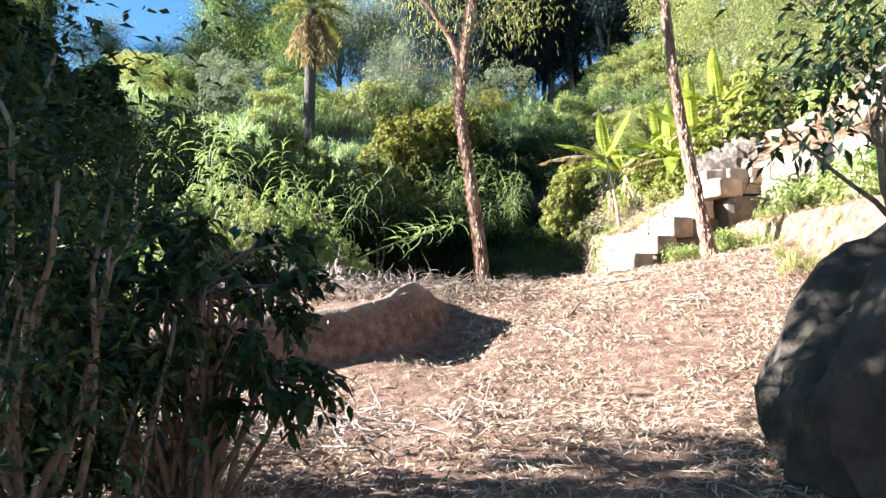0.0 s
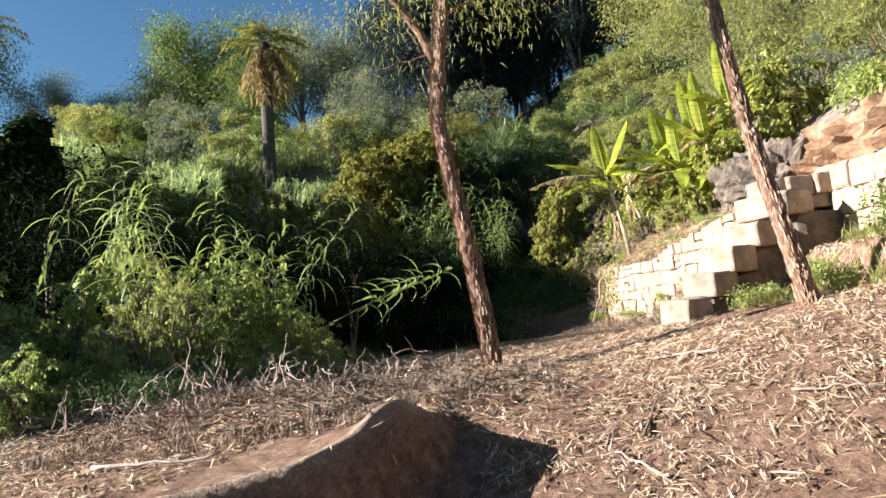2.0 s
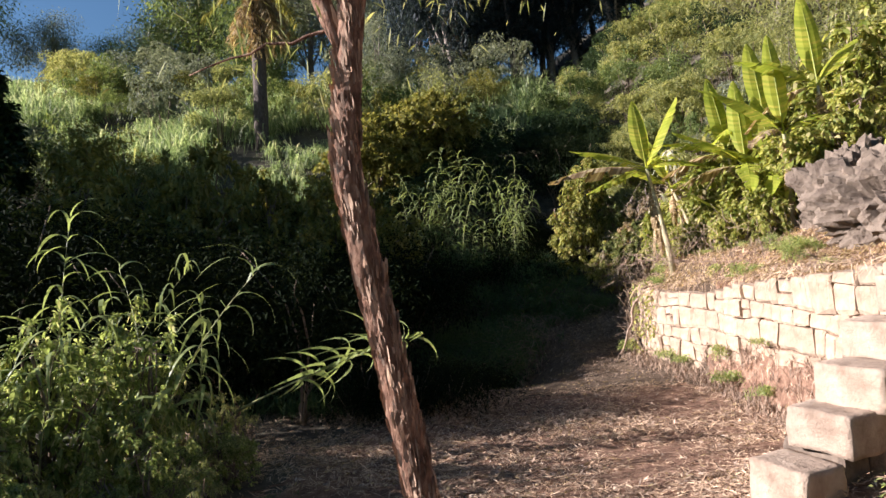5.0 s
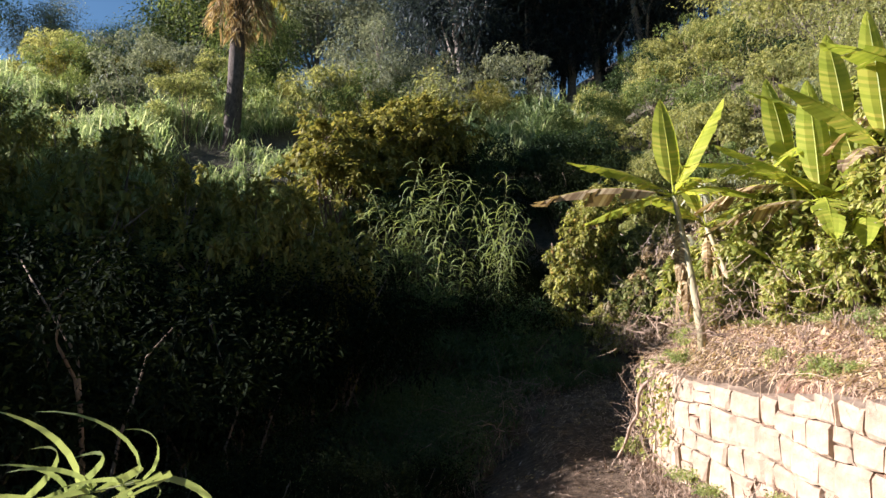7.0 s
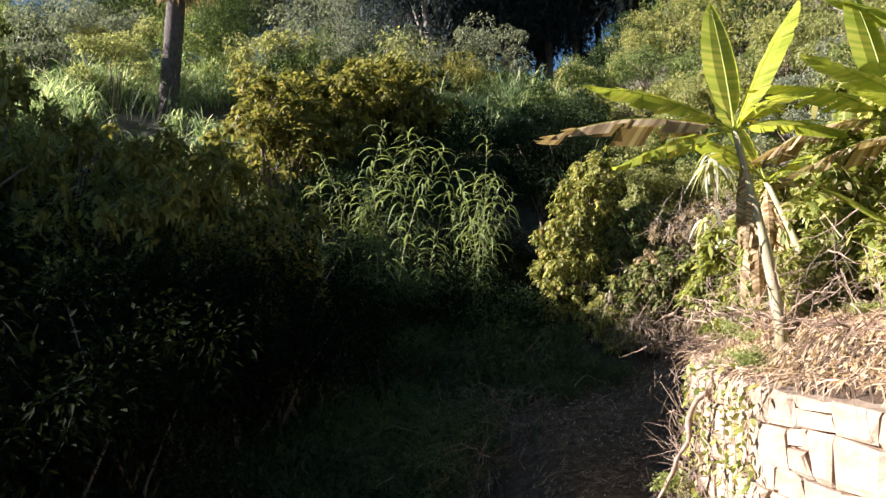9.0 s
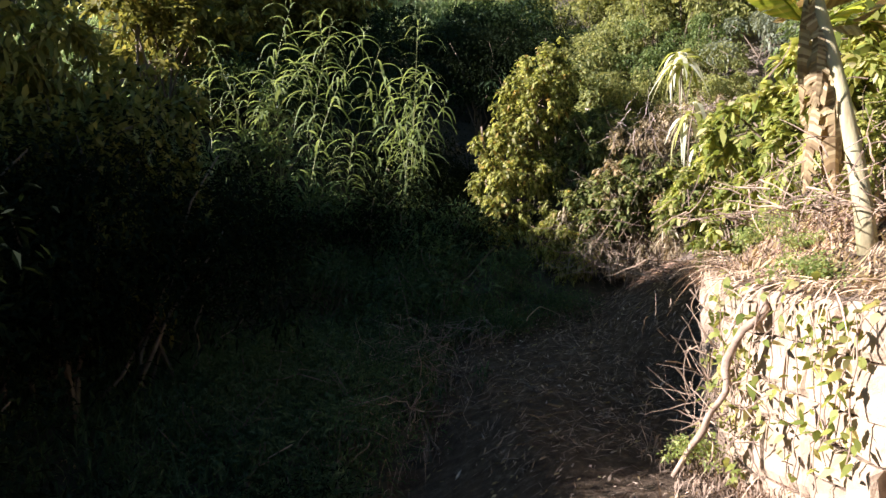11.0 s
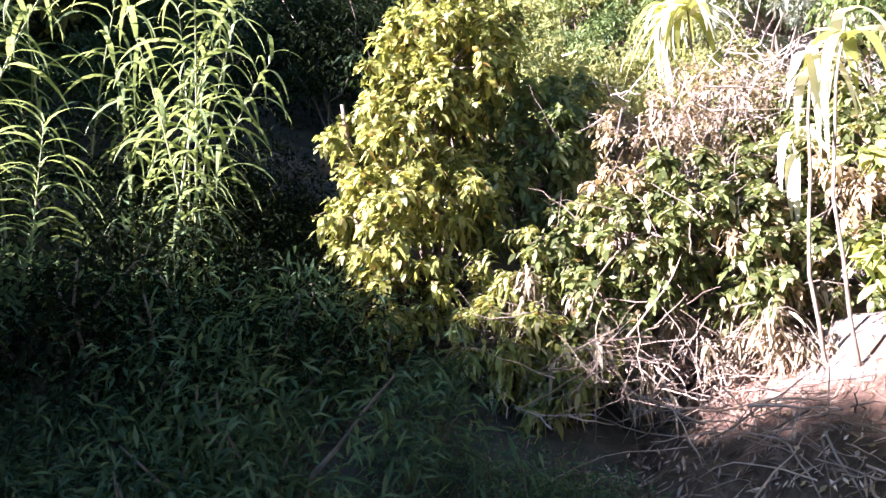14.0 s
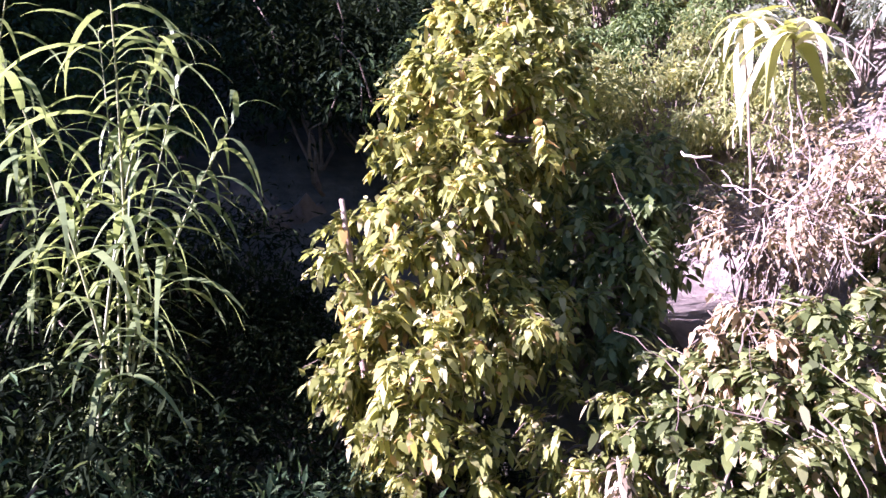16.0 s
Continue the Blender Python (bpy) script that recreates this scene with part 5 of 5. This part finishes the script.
lean_tree("tree", "slender leaning tree with peeling reddish bark near the steps", (2.76, -0.5, 0.25), (-0.08, 0.12), 5.4, 0.068,
          [(4.2, 0.6, 0.2, 1.2, 0.04), (4.7, -0.6, 0.3, 1.0, 0.035), (5.2, 0.1, -0.4, 0.9, 0.03)], 2)


# ---- rocks ----
def boulder(seed, size, at, turn, label, mat=M_rock, lean=0.0, crag=0.22):
    r = np.random.default_rng(seed)
    bm = bmesh.new()
    bmesh.ops.create_icosphere(bm, subdivisions=5, radius=1)
    for v in bm.verts:
        p = v.co.copy()
        k = 1 + 0.4 * noise.noise(p * 1.3 + Vector((seed, 0, 0))) + 0.2 * noise.noise(p * 3.1) + 0.13 * noise.noise(p * 7) + 0.06 * noise.noise(p * 17)
        k += 0.09 * abs(noise.noise(p * 2.3 + Vector((0, seed, 0)))) - 0.16 * max(0.0, 0.1 - abs(noise.noise(p * 1.9 + Vector((7, 0, seed))))) / 0.1
        k += crag * (abs(noise.noise(p * 4.3 + Vector((seed, 3, 0)))) - 0.5 * abs(noise.noise(p * 9.1)) + 0.4 * noise.cell(p * 3.5 + Vector((seed, 0, 0))))
        q = Vector((p.x * size[0], p.y * size[1], p.z * size[2])) * k
        q.x += lean * max(0.0, q.z - 0.8)
        v.co = q
    me = bpy.data.meshes.new("boulder")
    bm.to_mesh(me)
    bm.free()
    me.materials.append(mat)
    ob = new("boulder", me)
    ob.matrix_basis = pose(*at, 0, 0, turn)
    return tagged(ob, label, "rock", "rocks in the bank")


# this rock face has its shade in the base colour
boulder(3, (1.4, 1.4, 2.5), (3.05, -5.35, -1.5), 15, "weathered rock face beside the path, darkened for shade", M_shaderock, 0.85, 0.1)
boulder(5, (0.8, 1.0, 0.7), (6.5, 5.9, 1.9), 30, "earth-brown rock cropping out of the bank", M_rust)
boulder(6, (1.4, 1.8, 1.0), (7.3, 3.6, 1.9), 70, "rust-brown rock face cropping out of the bank", M_rust)
boulder(7, (1.4, 1.8, 0.9), (6.6, 1.3, 1.5), 10, "weathered rust-brown rock low in the bank", M_rust)
boulder(9, (0.7, 0.9, 0.7), (5.7, 5.2, 1.9), 50, "grey rock low in the bank")
boulder(10, (0.6, 0.8, 0.7), (5.9, 6.6, 2.2), 20, "grey crumbling rock above the terrace")
boulder(8, (1.3, 1.0, 0.9), (2.9, 18.6, 2.2), 20, "shaded earth-brown rock behind the reeds")

BANK = [shrub_meshes(340 + i, 1.6, 1.1, 5200, 0.075, 0.03, m, 0.5, 26, 12, spread_by=0.15, shell=True) for i, m in enumerate((M_olive, M_shrub, M_grey))]
br = np.random.default_rng(35)
for i in range(34):
    x, y = br.uniform(6.8, 14), br.uniform(1, 20)
    if x < 8 and y < 7:
        continue
    plant(BANK[i % 3], "bank_shrub", "dry olive-green shrub on the bank", "shrub", "shrubs on the bank", x, y, br.uniform(0, 360), br.uniform(0.8, 1.5))

for x, y, sc in ((6.4, 17.6, 0.9), (7.4, 16.9, 0.9), (6.9, 19.0, 1.1)):
    plant(BANK[int(x * 10) % 2], "bank_shrub", "dry olive-green shrub above the bushes", "shrub", "shrubs on the bank", x, y, br.uniform(0, 360), sc)

# leafless shrubs and bright weeds on the bank
for x, y, sc in ((6.5, 9.0, 1.0), (7.0, 9.8, 1.1), (7.2, 8.6, 0.9), (7.8, 10.8, 1.2)):
    ob = thing("bare_shrub", "leafless shrub of pale dry stems on the bank", "shrub", "bare shrubs on the bank", on_ground(x, y, -0.05), br.uniform(0, 360), sc)
    for _ in range(9):
        tip = br.normal(0, 0.3, 3) + np.array([0, 0, br.uniform(0.9, 1.5)])
        part("branch", tube(curve_pts((0, 0, 0), tip, 0.1, 8, br), np.linspace(0.022, 0.007, 8), 6), M_palewood, ob, "", True)
for x, y in ((7.1, 5.0), (7.5, 5.4), (7.3, 4.6)):
    plant(LOW[int(x * 10) % 2], "bank_weed", "bright yellow-green weed on the rocky bank", "weed", "weeds on the bank", x, y, br.uniform(0, 360), 1.1)

# ---- hill ----
def tufts(seed, pts, blades, L, W, mat_droop=(0.4, 1.0)):
    r = np.random.default_rng(seed)
    n = len(pts) * blades
    P = np.repeat(pts, blades, 0) + np.concatenate([r.normal(0, 0.07, (n, 2)) * L, np.zeros((n, 1))], 1)
    D = np.concatenate([r.normal(0, 0.32, (n, 2)), r.uniform(0.7, 1.3, (n, 1))], 1)
    P[:, 2] += r.uniform(0, 0.25, n) * L
    return strips(P, D, L * r.uniform(0.55, 1.2, n), W * r.uniform(0.7, 1.3, n), r.uniform(*mat_droop, n), 3, np.array([0.6, 1, 0.7, 0.05]), r.uniform(-0.6, 0.6, n), r)


hr = np.random.default_rng(41)
hx, hy = hr.uniform(-30, 14, 5200), hr.uniform(16.2, 44, 5200)
keep = ((hx < -1.0) | (hy > 22)) & (waves(hx, hy, 1.3, 77) > 0.02) & (hx < np.interp(hy, [16, 24, 27.5, 28.5, 44], [3, 6, 7, -1.5, -5]))
hp = np.stack([hx, hy, ground(hx, hy)], 1)[keep]
stuff("hill_grass", tufts(42, hp, 84, 1.3, 0.024, (0.6, 1.7)), M_grass, "tall sunlit reed grass covering the hillside", "grass")

rx, ry = hr.uniform(-28, 10, 950), hr.uniform(16.5, 36, 950)
rk = (waves(rx, ry, 0.8, 78) > 0.12) & (ry > 18) & ((rx < -2) | (ry > 22)) & ((rx < -2) | (ry < 29.5))
stuff("hill_reeds", tufts(43, np.stack([rx, ry, ground(rx, ry)], 1)[rk], 110, 2.3, 0.03, (0.5, 1.5)), M_grass, "taller clumps of reed on the hillside", "reeds")
HB = [shrub_meshes(240 + i, 2.2, 1.4, 4200, 0.11, 0.042, m, clumps=26, hollow=0.6, spread_by=0.2, stems=6, shell=True) for i, m in enumerate((M_ochre, M_shrub, M_dark, M_grey, M_olive))]
# below x 4.6 dark leaves stand in for the fold's shade
for i in range(34):
    x, y = hr.uniform(-1, 9), hr.uniform(17.5, 21.5)
    plant(HB[2] if x < 4.6 else HB[4], "hill_bush", "bush in the fold of the hill, shade put into its leaves" if x < 4.6 else "olive-green bush beside the fold of the hill", "bush", "bushes on the hillside", x, y, hr.uniform(0, 360), hr.uniform(0.6, 1.0))
# tall bushes placed so that they also shade the fold
for i in range(6):
    plant(OCHRE[i % 3], "hill_bush", "tall ochre-green bush above the reeds", "bush", "bushes on the hillside", -2.6 + 0.45 * i, 17.6 + 0.6 * i, hr.uniform(0, 360), 1.5)
for i in range(20):
    plant(HB[(2, 4, 1, 4)[i % 4]], "hill_bush", "olive-green bush on the side of the fold", "bush", "bushes on the hillside", 5.2 + 0.32 * i + hr.normal(0, 0.3), 21.5 + 1.5 * (i % 5) + hr.normal(0, 0.4), hr.uniform(0, 360), hr.uniform(0.7, 1.1))
for i in range(56):
    x, y = hr.uniform(-24, 3), hr.uniform(16, 38)
    if x > -3 and y < 23:
        continue
    plant(HB[(0, 1, 3, 4)[i % 4]], "hill_bush", "green bush among the hillside grass", "bush", "bushes on the hillside", x, y, hr.uniform(0, 360), hr.uniform(0.7, 1.35))


def far_tree(seed, height, crown, mat, leaves, trunk=0.16, low=0.35, L=0.35, W=0.16):
    r = np.random.default_rng(seed)
    n = 44
    v = unit(r.normal(0, 1, (n, 3)))
    C = v * r.uniform(0.3, 1.0, n)[:, None] * np.array([crown, crown, height * (1 - low) * 0.5]) + np.array([0, 0, height * (0.5 + low * 0.5)])
    parts = [tube(curve_pts((0, 0, -0.3), (r.normal(0, 0.3), r.normal(0, 0.3), height * 0.85), 0.03, 9, r), np.linspace(trunk, trunk * 0.3, 9), 7)]
    for i in r.choice(n, 12, replace=False):
        parts.append(tube(curve_pts((0, 0, height * r.uniform(low * 0.6, 0.75)), C[i], 0.08, 6, r), np.linspace(trunk * 0.4, trunk * 0.1, 6), 5))
    w = r.integers(0, n, leaves)
    off = r.normal(0, 1, (leaves, 3)) * crown * 0.15
    lv = strips(C[w] + off, unit(off) + r.normal(0, 0.6, (leaves, 3)), L * r.uniform(0.6, 1.3, leaves), W * r.uniform(0.6, 1.3, leaves), 0.3, 2, np.array([0.3, 1, 0.1]), None, r)
    return mesh_data("trunk", *joined(parts), M_greytrunk, True), mesh_data("crown", *lv, mat)


def tree(meshes, label, group, x, y, turn, scale, name="tree", z=None):
    ob = thing(name, label, "tree", group)
    ob.matrix_basis = pose(x, y, float(ground(x, y)) - 0.1 if z is None else z, 0, 0, turn)
    ob.scale = (scale,) * 3
    for nm, me in zip(("trunk", "crown"), meshes):
        part(nm, me, None, ob)
    return ob


PINE = [far_tree(500 + i, 13, 3.0, M_pine, 14000, 0.22, 0.1, 0.27, 0.085) for i in range(3)]
OLIVE = [far_tree(510 + i, 7.5, 3.0, M_olive, 12000, 0.14, 0.1, 0.2, 0.05) for i in range(2)]
ROUND = [far_tree(520 + i, 9, 3.8, M_shrub, 15000, 0.2, 0.15, 0.22, 0.09) for i in range(2)]
GREYT = far_tree(530, 5.5, 2.2, M_grey, 9000, 0.12, 0.1, 0.16, 0.05)
for i in range(26):
    x, y = -1.0 + (i % 13) * 1.3 + hr.normal(0, 0.5), (32.5 if i < 13 else 38) + hr.uniform(-1.5, 2)
    tree(PINE[i % 3], "tall dark tree on the crest of the hill", "trees on the crest", x, y, hr.uniform(0, 360), hr.uniform(0.8, 1.15))
GREYR = [far_tree(525 + i, 9, 3.8, M_grey, 15000, 0.2, 0.1, 0.22, 0.08) for i in range(2)]
for x, y, k, sc in ((-17, 43, 0, 1.1), (-13, 45, 1, 1.2), (-9, 42, 2, 1.1), (-6, 46, 3, 1.2), (-19, 47, 3, 1.0), (-34, 42, 1, 1.1), (-38, 44, 0, 1.2), (-30, 47, 2, 0.75), (-26, 48, 1, 0.6), (-22, 47, 0, 0.7), (-11, 37, 1, 0.7)):
    tree((ROUND + GREYR)[k], "rounded grey-green tree on the hilltop", "trees on the hilltop", x, y, hr.uniform(0, 360), sc)
# tall trees added on the left, mostly out of view, to shade the way
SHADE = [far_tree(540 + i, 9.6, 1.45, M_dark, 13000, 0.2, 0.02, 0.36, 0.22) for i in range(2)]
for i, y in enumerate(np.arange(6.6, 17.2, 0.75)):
    # tree tops set so that the shade ends where wanted
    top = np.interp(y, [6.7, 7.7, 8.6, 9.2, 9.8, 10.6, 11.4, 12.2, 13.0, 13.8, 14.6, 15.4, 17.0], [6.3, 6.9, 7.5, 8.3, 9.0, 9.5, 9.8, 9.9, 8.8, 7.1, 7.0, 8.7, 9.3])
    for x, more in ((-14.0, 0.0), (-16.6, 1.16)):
        tree(SHADE[i % 2], "tall dense tree added mostly out of view to shade the way", "trees on the shaded side", x, y + (0.4 if more else 0), hr.uniform(0, 360), (top + more - float(ground(x, y))) / 9.6)
# unseen low trees, added to shade the lower half of the bushes
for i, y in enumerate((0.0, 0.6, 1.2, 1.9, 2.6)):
    tree(SHADE[i % 2], "unseen low tree added to shade the leafy bushes", "trees on the shaded side", -7.6 - 0.3 * (i % 2), y, 70 * i, (3.05 - float(ground(-7.6, y))) / 9.6)
# trees outside the view, added to cast shade at the start
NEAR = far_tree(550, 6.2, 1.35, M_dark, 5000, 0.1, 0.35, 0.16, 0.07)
tree(NEAR, "unseen small tree added to shade the start", "", -4.6, -5.35, 30, 1.0)
tree(NEAR, "unseen small tree added behind to shade the start", "", -6.3, -6.5, 200, 1.0)
tree(NEAR, "unseen small tree added close by to shade the start", "", -5.2, -7.6, 110, 0.95)
SLIM = far_tree(535, 5.2, 1.1, M_olive, 3800, 0.07, 0.15, 0.16, 0.05)
tree(SLIM, "slim pale olive tree above the reeds", "", -0.2, 20.3, 60, 0.85)
tree(GREYT, "silvery grey-green tree on the hillside", "", -3.3, 29.5, 10, 0.9)
for x, y, k, sc in ((11.6, 25, 0, 0.95), (12.5, 22, 1, 0.9), (15, 26, 0, 1.2), (16.5, 31, 1, 1.2), (17, 23, 1, 1.1), (12, 18, 0, 0.75), (15, 17, 0, 0.9), (10, 15.5, 1, 0.55), (18, 14, 1, 0.9), (13, 12, 0, 0.6)):
    tree(OLIVE[k], "feathery olive-green tree on the bank", "trees on the bank", x, y, hr.uniform(0, 360), sc)


def palm(x, y, height, seed, fronds, L, dead, label, trunk=0.28):
    r = np.random.default_rng(seed)
    ob = thing("palm_tree", label, "palm", "", on_ground(x, y, -0.1))
    s = np.linspace(0, 1, 12)
    C = np.stack([0.25 * s, 0.1 * s, height * s], 1)
    part("trunk", tube(C, trunk * (1.1 - 0.25 * s), 10, 0.06, r), M_palmtrunk, ob, "", True)
    for nm, cnt, mat, lo, hi in (("fronds", fronds, M_ochre, -0.1, 1.3), ("dead_fronds", dead, M_deadleaf, -1.6, -0.6)):
        for _ in range(cnt):
            bits = []
            az, el = r.uniform(0, 2 * math.pi), r.uniform(lo, hi)
            d = np.array([math.cos(az) * math.cos(el), math.sin(az) * math.cos(el), math.sin(el)])
            t = np.linspace(0, 1, 8)[:, None]
            c = C[-1] + d * L * t * (1 if nm == "fronds" else 0.7) - np.array([0, 0, 1]) * 0.55 * L * t ** 2
            bits.append(tube(c, 0.02, 4))
            q = np.repeat(c[2:], 10, 0)
            side = unit(np.cross(d, np.array([0, 0, 1.0])) + 1e-3)
            D = np.where(np.arange(len(q))[:, None] % 2 == 0, side, -side) + d * 0.6 + r.normal(0, 0.15, (len(q), 3))
            bits.append(strips(q + r.normal(0, 0.04, q.shape), D, 0.55 * r.uniform(0.6, 1.1, len(q)), 0.05, 0.6, 2, np.array([0.6, 1, 0.05]), None, r))
            part("frond" if nm == "fronds" else "dead_frond", joined(bits), mat, ob)
    return ob


palm(-7.3, 22.9, 6.5, 1, 22, 1.9, 30, "palm with a skirt of dead fronds on the hillside", 0.27)
palm(-32, 42, 9.0, 2, 30, 2.6, 6, "tall slim fan palm on the hilltop", 0.22)


# ---- litter on the ground ----
lr = np.random.default_rng(51)


def litter(n, xr, yr, L, W, keep, lift=0.01, tilt=0.25):
    x, y = lr.uniform(*xr, n), lr.uniform(*yr, n)
    k = keep(x, y)
    x, y = x[k], y[k]
    d = lip_distance(x, y) + 0.12 * waves(x, y, 5, 64)
    k = (d < -0.35) | (d > 0.3 + 0.5 * np.exp(-((x + 1.35) / 0.6) ** 2)) | (y < -4.5) | (y > -1.6) | (lr.uniform(0, 1, len(x)) < 0.06)
    x, y = x[k], y[k]
    a = lr.uniform(0, 2 * math.pi, len(x))
    g = ground(x, y)
    rise = np.clip((ground(x + 0.04 * np.cos(a), y + 0.04 * np.sin(a)) - g) / 0.04, -1, 1)
    D = np.stack([np.cos(a), np.sin(a), rise + lr.normal(0, tilt, len(x))], 1)
    P = np.stack([x, y, g + lift + lr.uniform(0, 0.02, len(x))], 1)
    return strips(P, D, L * lr.uniform(0.4, 1.8, len(x)), W * lr.uniform(0.5, 1.5, len(x)), lr.uniform(-0.1, 0.35, len(x)), 2, np.array([0.7, 1, 0.5]), lr.uniform(-0.6, 0.6, len(x)), lr)


def dens(x, y):
    return lr.uniform(0, 1, len(x)) < np.clip(0.55 + 1.1 * waves(x, y, 2.5, 61) + 0.7 * waves(x, y, 9, 62) + 0.25 * (np.abs(x + 0.5) < 1.2) * (y > -2), 0.06, 1)


def thin(x, y):
    return lr.uniform(0, 1, len(x)) < np.clip(0.4 + 0.45 * waves(x, y, 1.3, 65) + 0.45 * waves(x, y, 6, 66) + 0.3 * (x - 2.4), 0.1, 1)


stuff("straw_litter", litter(170000, (-4.4, 4.6), (-6, 6.5), 0.08, 0.0075, dens), M_straw, "dry cut straw and stalks strewn on the soil", "litter")
stuff("stalk_litter", litter(9000, (-4.2, 4.6), (-6, 6), 0.17, 0.009, dens, 0.012, 0.2), M_straw, "longer pale stalks lying crosswise on the soil", "litter")
stuff("shred_litter", litter(30000, (-4.2, 4.6), (-6, 6), 0.05, 0.014, dens, 0.014, 0.5), M_shred, "curled dry leaf shreds on the soil", "litter")
stuff("leaf_litter", litter(12000, (-4, 5), (-7, 14), 0.05, 0.022, dens), M_deadleaf, "dry fallen leaves scattered over the ground", "litter")
stuff("terrace_litter", litter(64000, (3.3, 7), (2.2, 12.0), 0.08, 0.006, lambda x, y: x > wall_x(y) + 0.05, 0.015, 0.3), M_straw, "dry stalks lying on the terrace", "litter")
stuff("way_litter", litter(4500, (0.8, 5.2), (6, 14.5), 0.07, 0.006, thin), M_drystem, "dry stalks lying on the shaded way", "litter")

stuff("way_stalks", litter(1500, (1.9, 4.6), (7.5, 13.6), 0.16, 0.008, thin, 0.015, 0.35), M_drystem, "pale cut stalks on the shaded way", "litter")
stuff("way_shreds", litter(3600, (1.6, 4.8), (6.5, 14), 0.06, 0.016, thin, 0.012, 0.35), M_shred, "curled dry leaves and bark bits on the shaded way", "litter")
stuff("terrace_shreds", litter(24000, (3.4, 6.4), (2.4, 11.6), 0.07, 0.02, lambda x, y: x > wall_x(y) + 0.08, 0.02, 0.5), M_deadleaf, "withered banana leaf scraps on the terrace", "litter")
# rank grass beside the shaded way
gx, gy = lr.uniform(-3.5, 3.2, 2600), lr.uniform(6, 15.2, 2600)
gk = (gy < 14.0) & (gx < np.interp(gy, [6, 8, 11, 13, 15], [-1.0, 0.2, 1.2, 2.2, 3.2]) + 0.4 * waves(gx, gy, 3, 81) + lr.normal(0, 0.3, 2600))
stuff("way_grass", tufts(82, np.stack([gx, gy, ground(gx, gy)], 1)[gk], 16, 0.6, 0.012, (0.5, 1.4)), M_under, "rank green grass beside the shaded way", "grass")
# dead stalks bent over the gully's edge
sx, sy = lr.uniform(-0.4, 2.6, 260), lr.uniform(8.5, 14.2, 260)
sk = np.abs(sx - np.interp(sy, [8, 11, 13, 15], [0.4, 1.4, 2.3, 3.2]) + 0.25) < 0.55
stuff("bent_stalks", tufts(83, np.stack([sx, sy, ground(sx, sy)], 1)[sk], 5, 0.75, 0.006, (0.7, 1.7)), M_drystem, "dead bent stalks over the edge of the gully", "grass")
tx, ty = lr.uniform(3.5, 6.2, 700), lr.uniform(2.6, 12, 700)
tk = (tx > wall_x(ty) + 0.12) & (waves(tx, ty, 2.6, 95) > -0.05)
stuff("terrace_tufts", tufts(96, np.stack([tx, ty, ground(tx, ty)], 1)[tk], 12, 0.24, 0.007, (0.3, 1.6)), M_drystem, "dry grass tufts on the terrace", "grass")
# dry weeds along the wall's foot
fy = lr.uniform(1.6, 9.6, 520)
fx = wall_x(fy) - np.abs(lr.normal(0.1, 0.16, 520))
stuff("wall_foot_weeds", tufts(97, np.stack([fx, fy, ground(fx, fy)], 1), 10, 0.26, 0.008, (0.2, 1.4)), M_drystem, "dry weeds along the foot of the stone wall", "weeds")
# straw hanging over the wall's top
wy = np.concatenate([9.5 + 2.2 * lr.uniform(0, 1, 200) ** 1.3, lr.uniform(7.6, 9.5, 160), lr.uniform(2.2, 7.6, 200)])
wt = np.interp(wy, [1.9, 3.2, 4.8, 6.4, 7.8, 8.8, 9.7, 10.4, 11.7], [1.5, 1.4, 1.29, 1.19, 1.06, 1.04, 1.06, 1.1, 1.16])
wp = np.stack([wall_x(wy) + lr.uniform(-0.03, 0.3, len(wy)), wy, wt + lr.uniform(0, 0.05, len(wy))], 1)
wd = np.stack([-np.ones(len(wy)), lr.normal(0, 1.6, len(wy)), lr.uniform(-0.3, 0.7, len(wy))], 1)
stuff("hanging_straw", strips(wp, wd, lr.uniform(0.08, 0.42, len(wy)), 0.007, lr.uniform(0.1, 1.0, len(wy)), 4, np.array([0.8, 1, 0.9, 0.7, 0.3]), None, lr), M_straw, "dry straw hanging over the top of the wall", "straw")
stuff("cut_stalk_litter", litter(3800, (2.0, 5.4), (9.6, 13.9), 0.13, 0.009, lambda x, y: (x > 1.9 + 0.2 * (y - 10)) & (waves(x, y, 3, 63) > -0.25), 0.02, 0.35), M_drystem, "cut grey stalks heaped on the slope below the bushes", "litter")
# dry grass tufts round the tree's foot and along the mound
dx, dy = lr.uniform(-3.2, 0.5, 900), lr.uniform(-2.0, 1.6, 900)
dk = (waves(dx, dy, 3, 91) > 0.0) & ((lip_distance(dx, dy) > 0.3) | (dy > -1.3))
stuff("dry_tufts", tufts(92, np.stack([dx, dy, ground(dx, dy)], 1)[dk], 14, 0.2, 0.006, (0.3, 1.6)), M_drystem, "dry grass tufts on the mound round the tree foot", "grass")
ex, ey = lr.uniform(2.2, 4.6, 260), lr.uniform(-1.8, 0.7, 260)
ek = waves(ex, ey, 3, 93) + 0.3 * (ex - 3) > 0.0
stuff("foot_weeds", tufts(94, np.stack([ex, ey, ground(ex, ey)], 1)[ek], 16, 0.28, 0.008, (0.2, 1.2)), M_olive, "dry green weeds at the foot of the steps", "weeds")
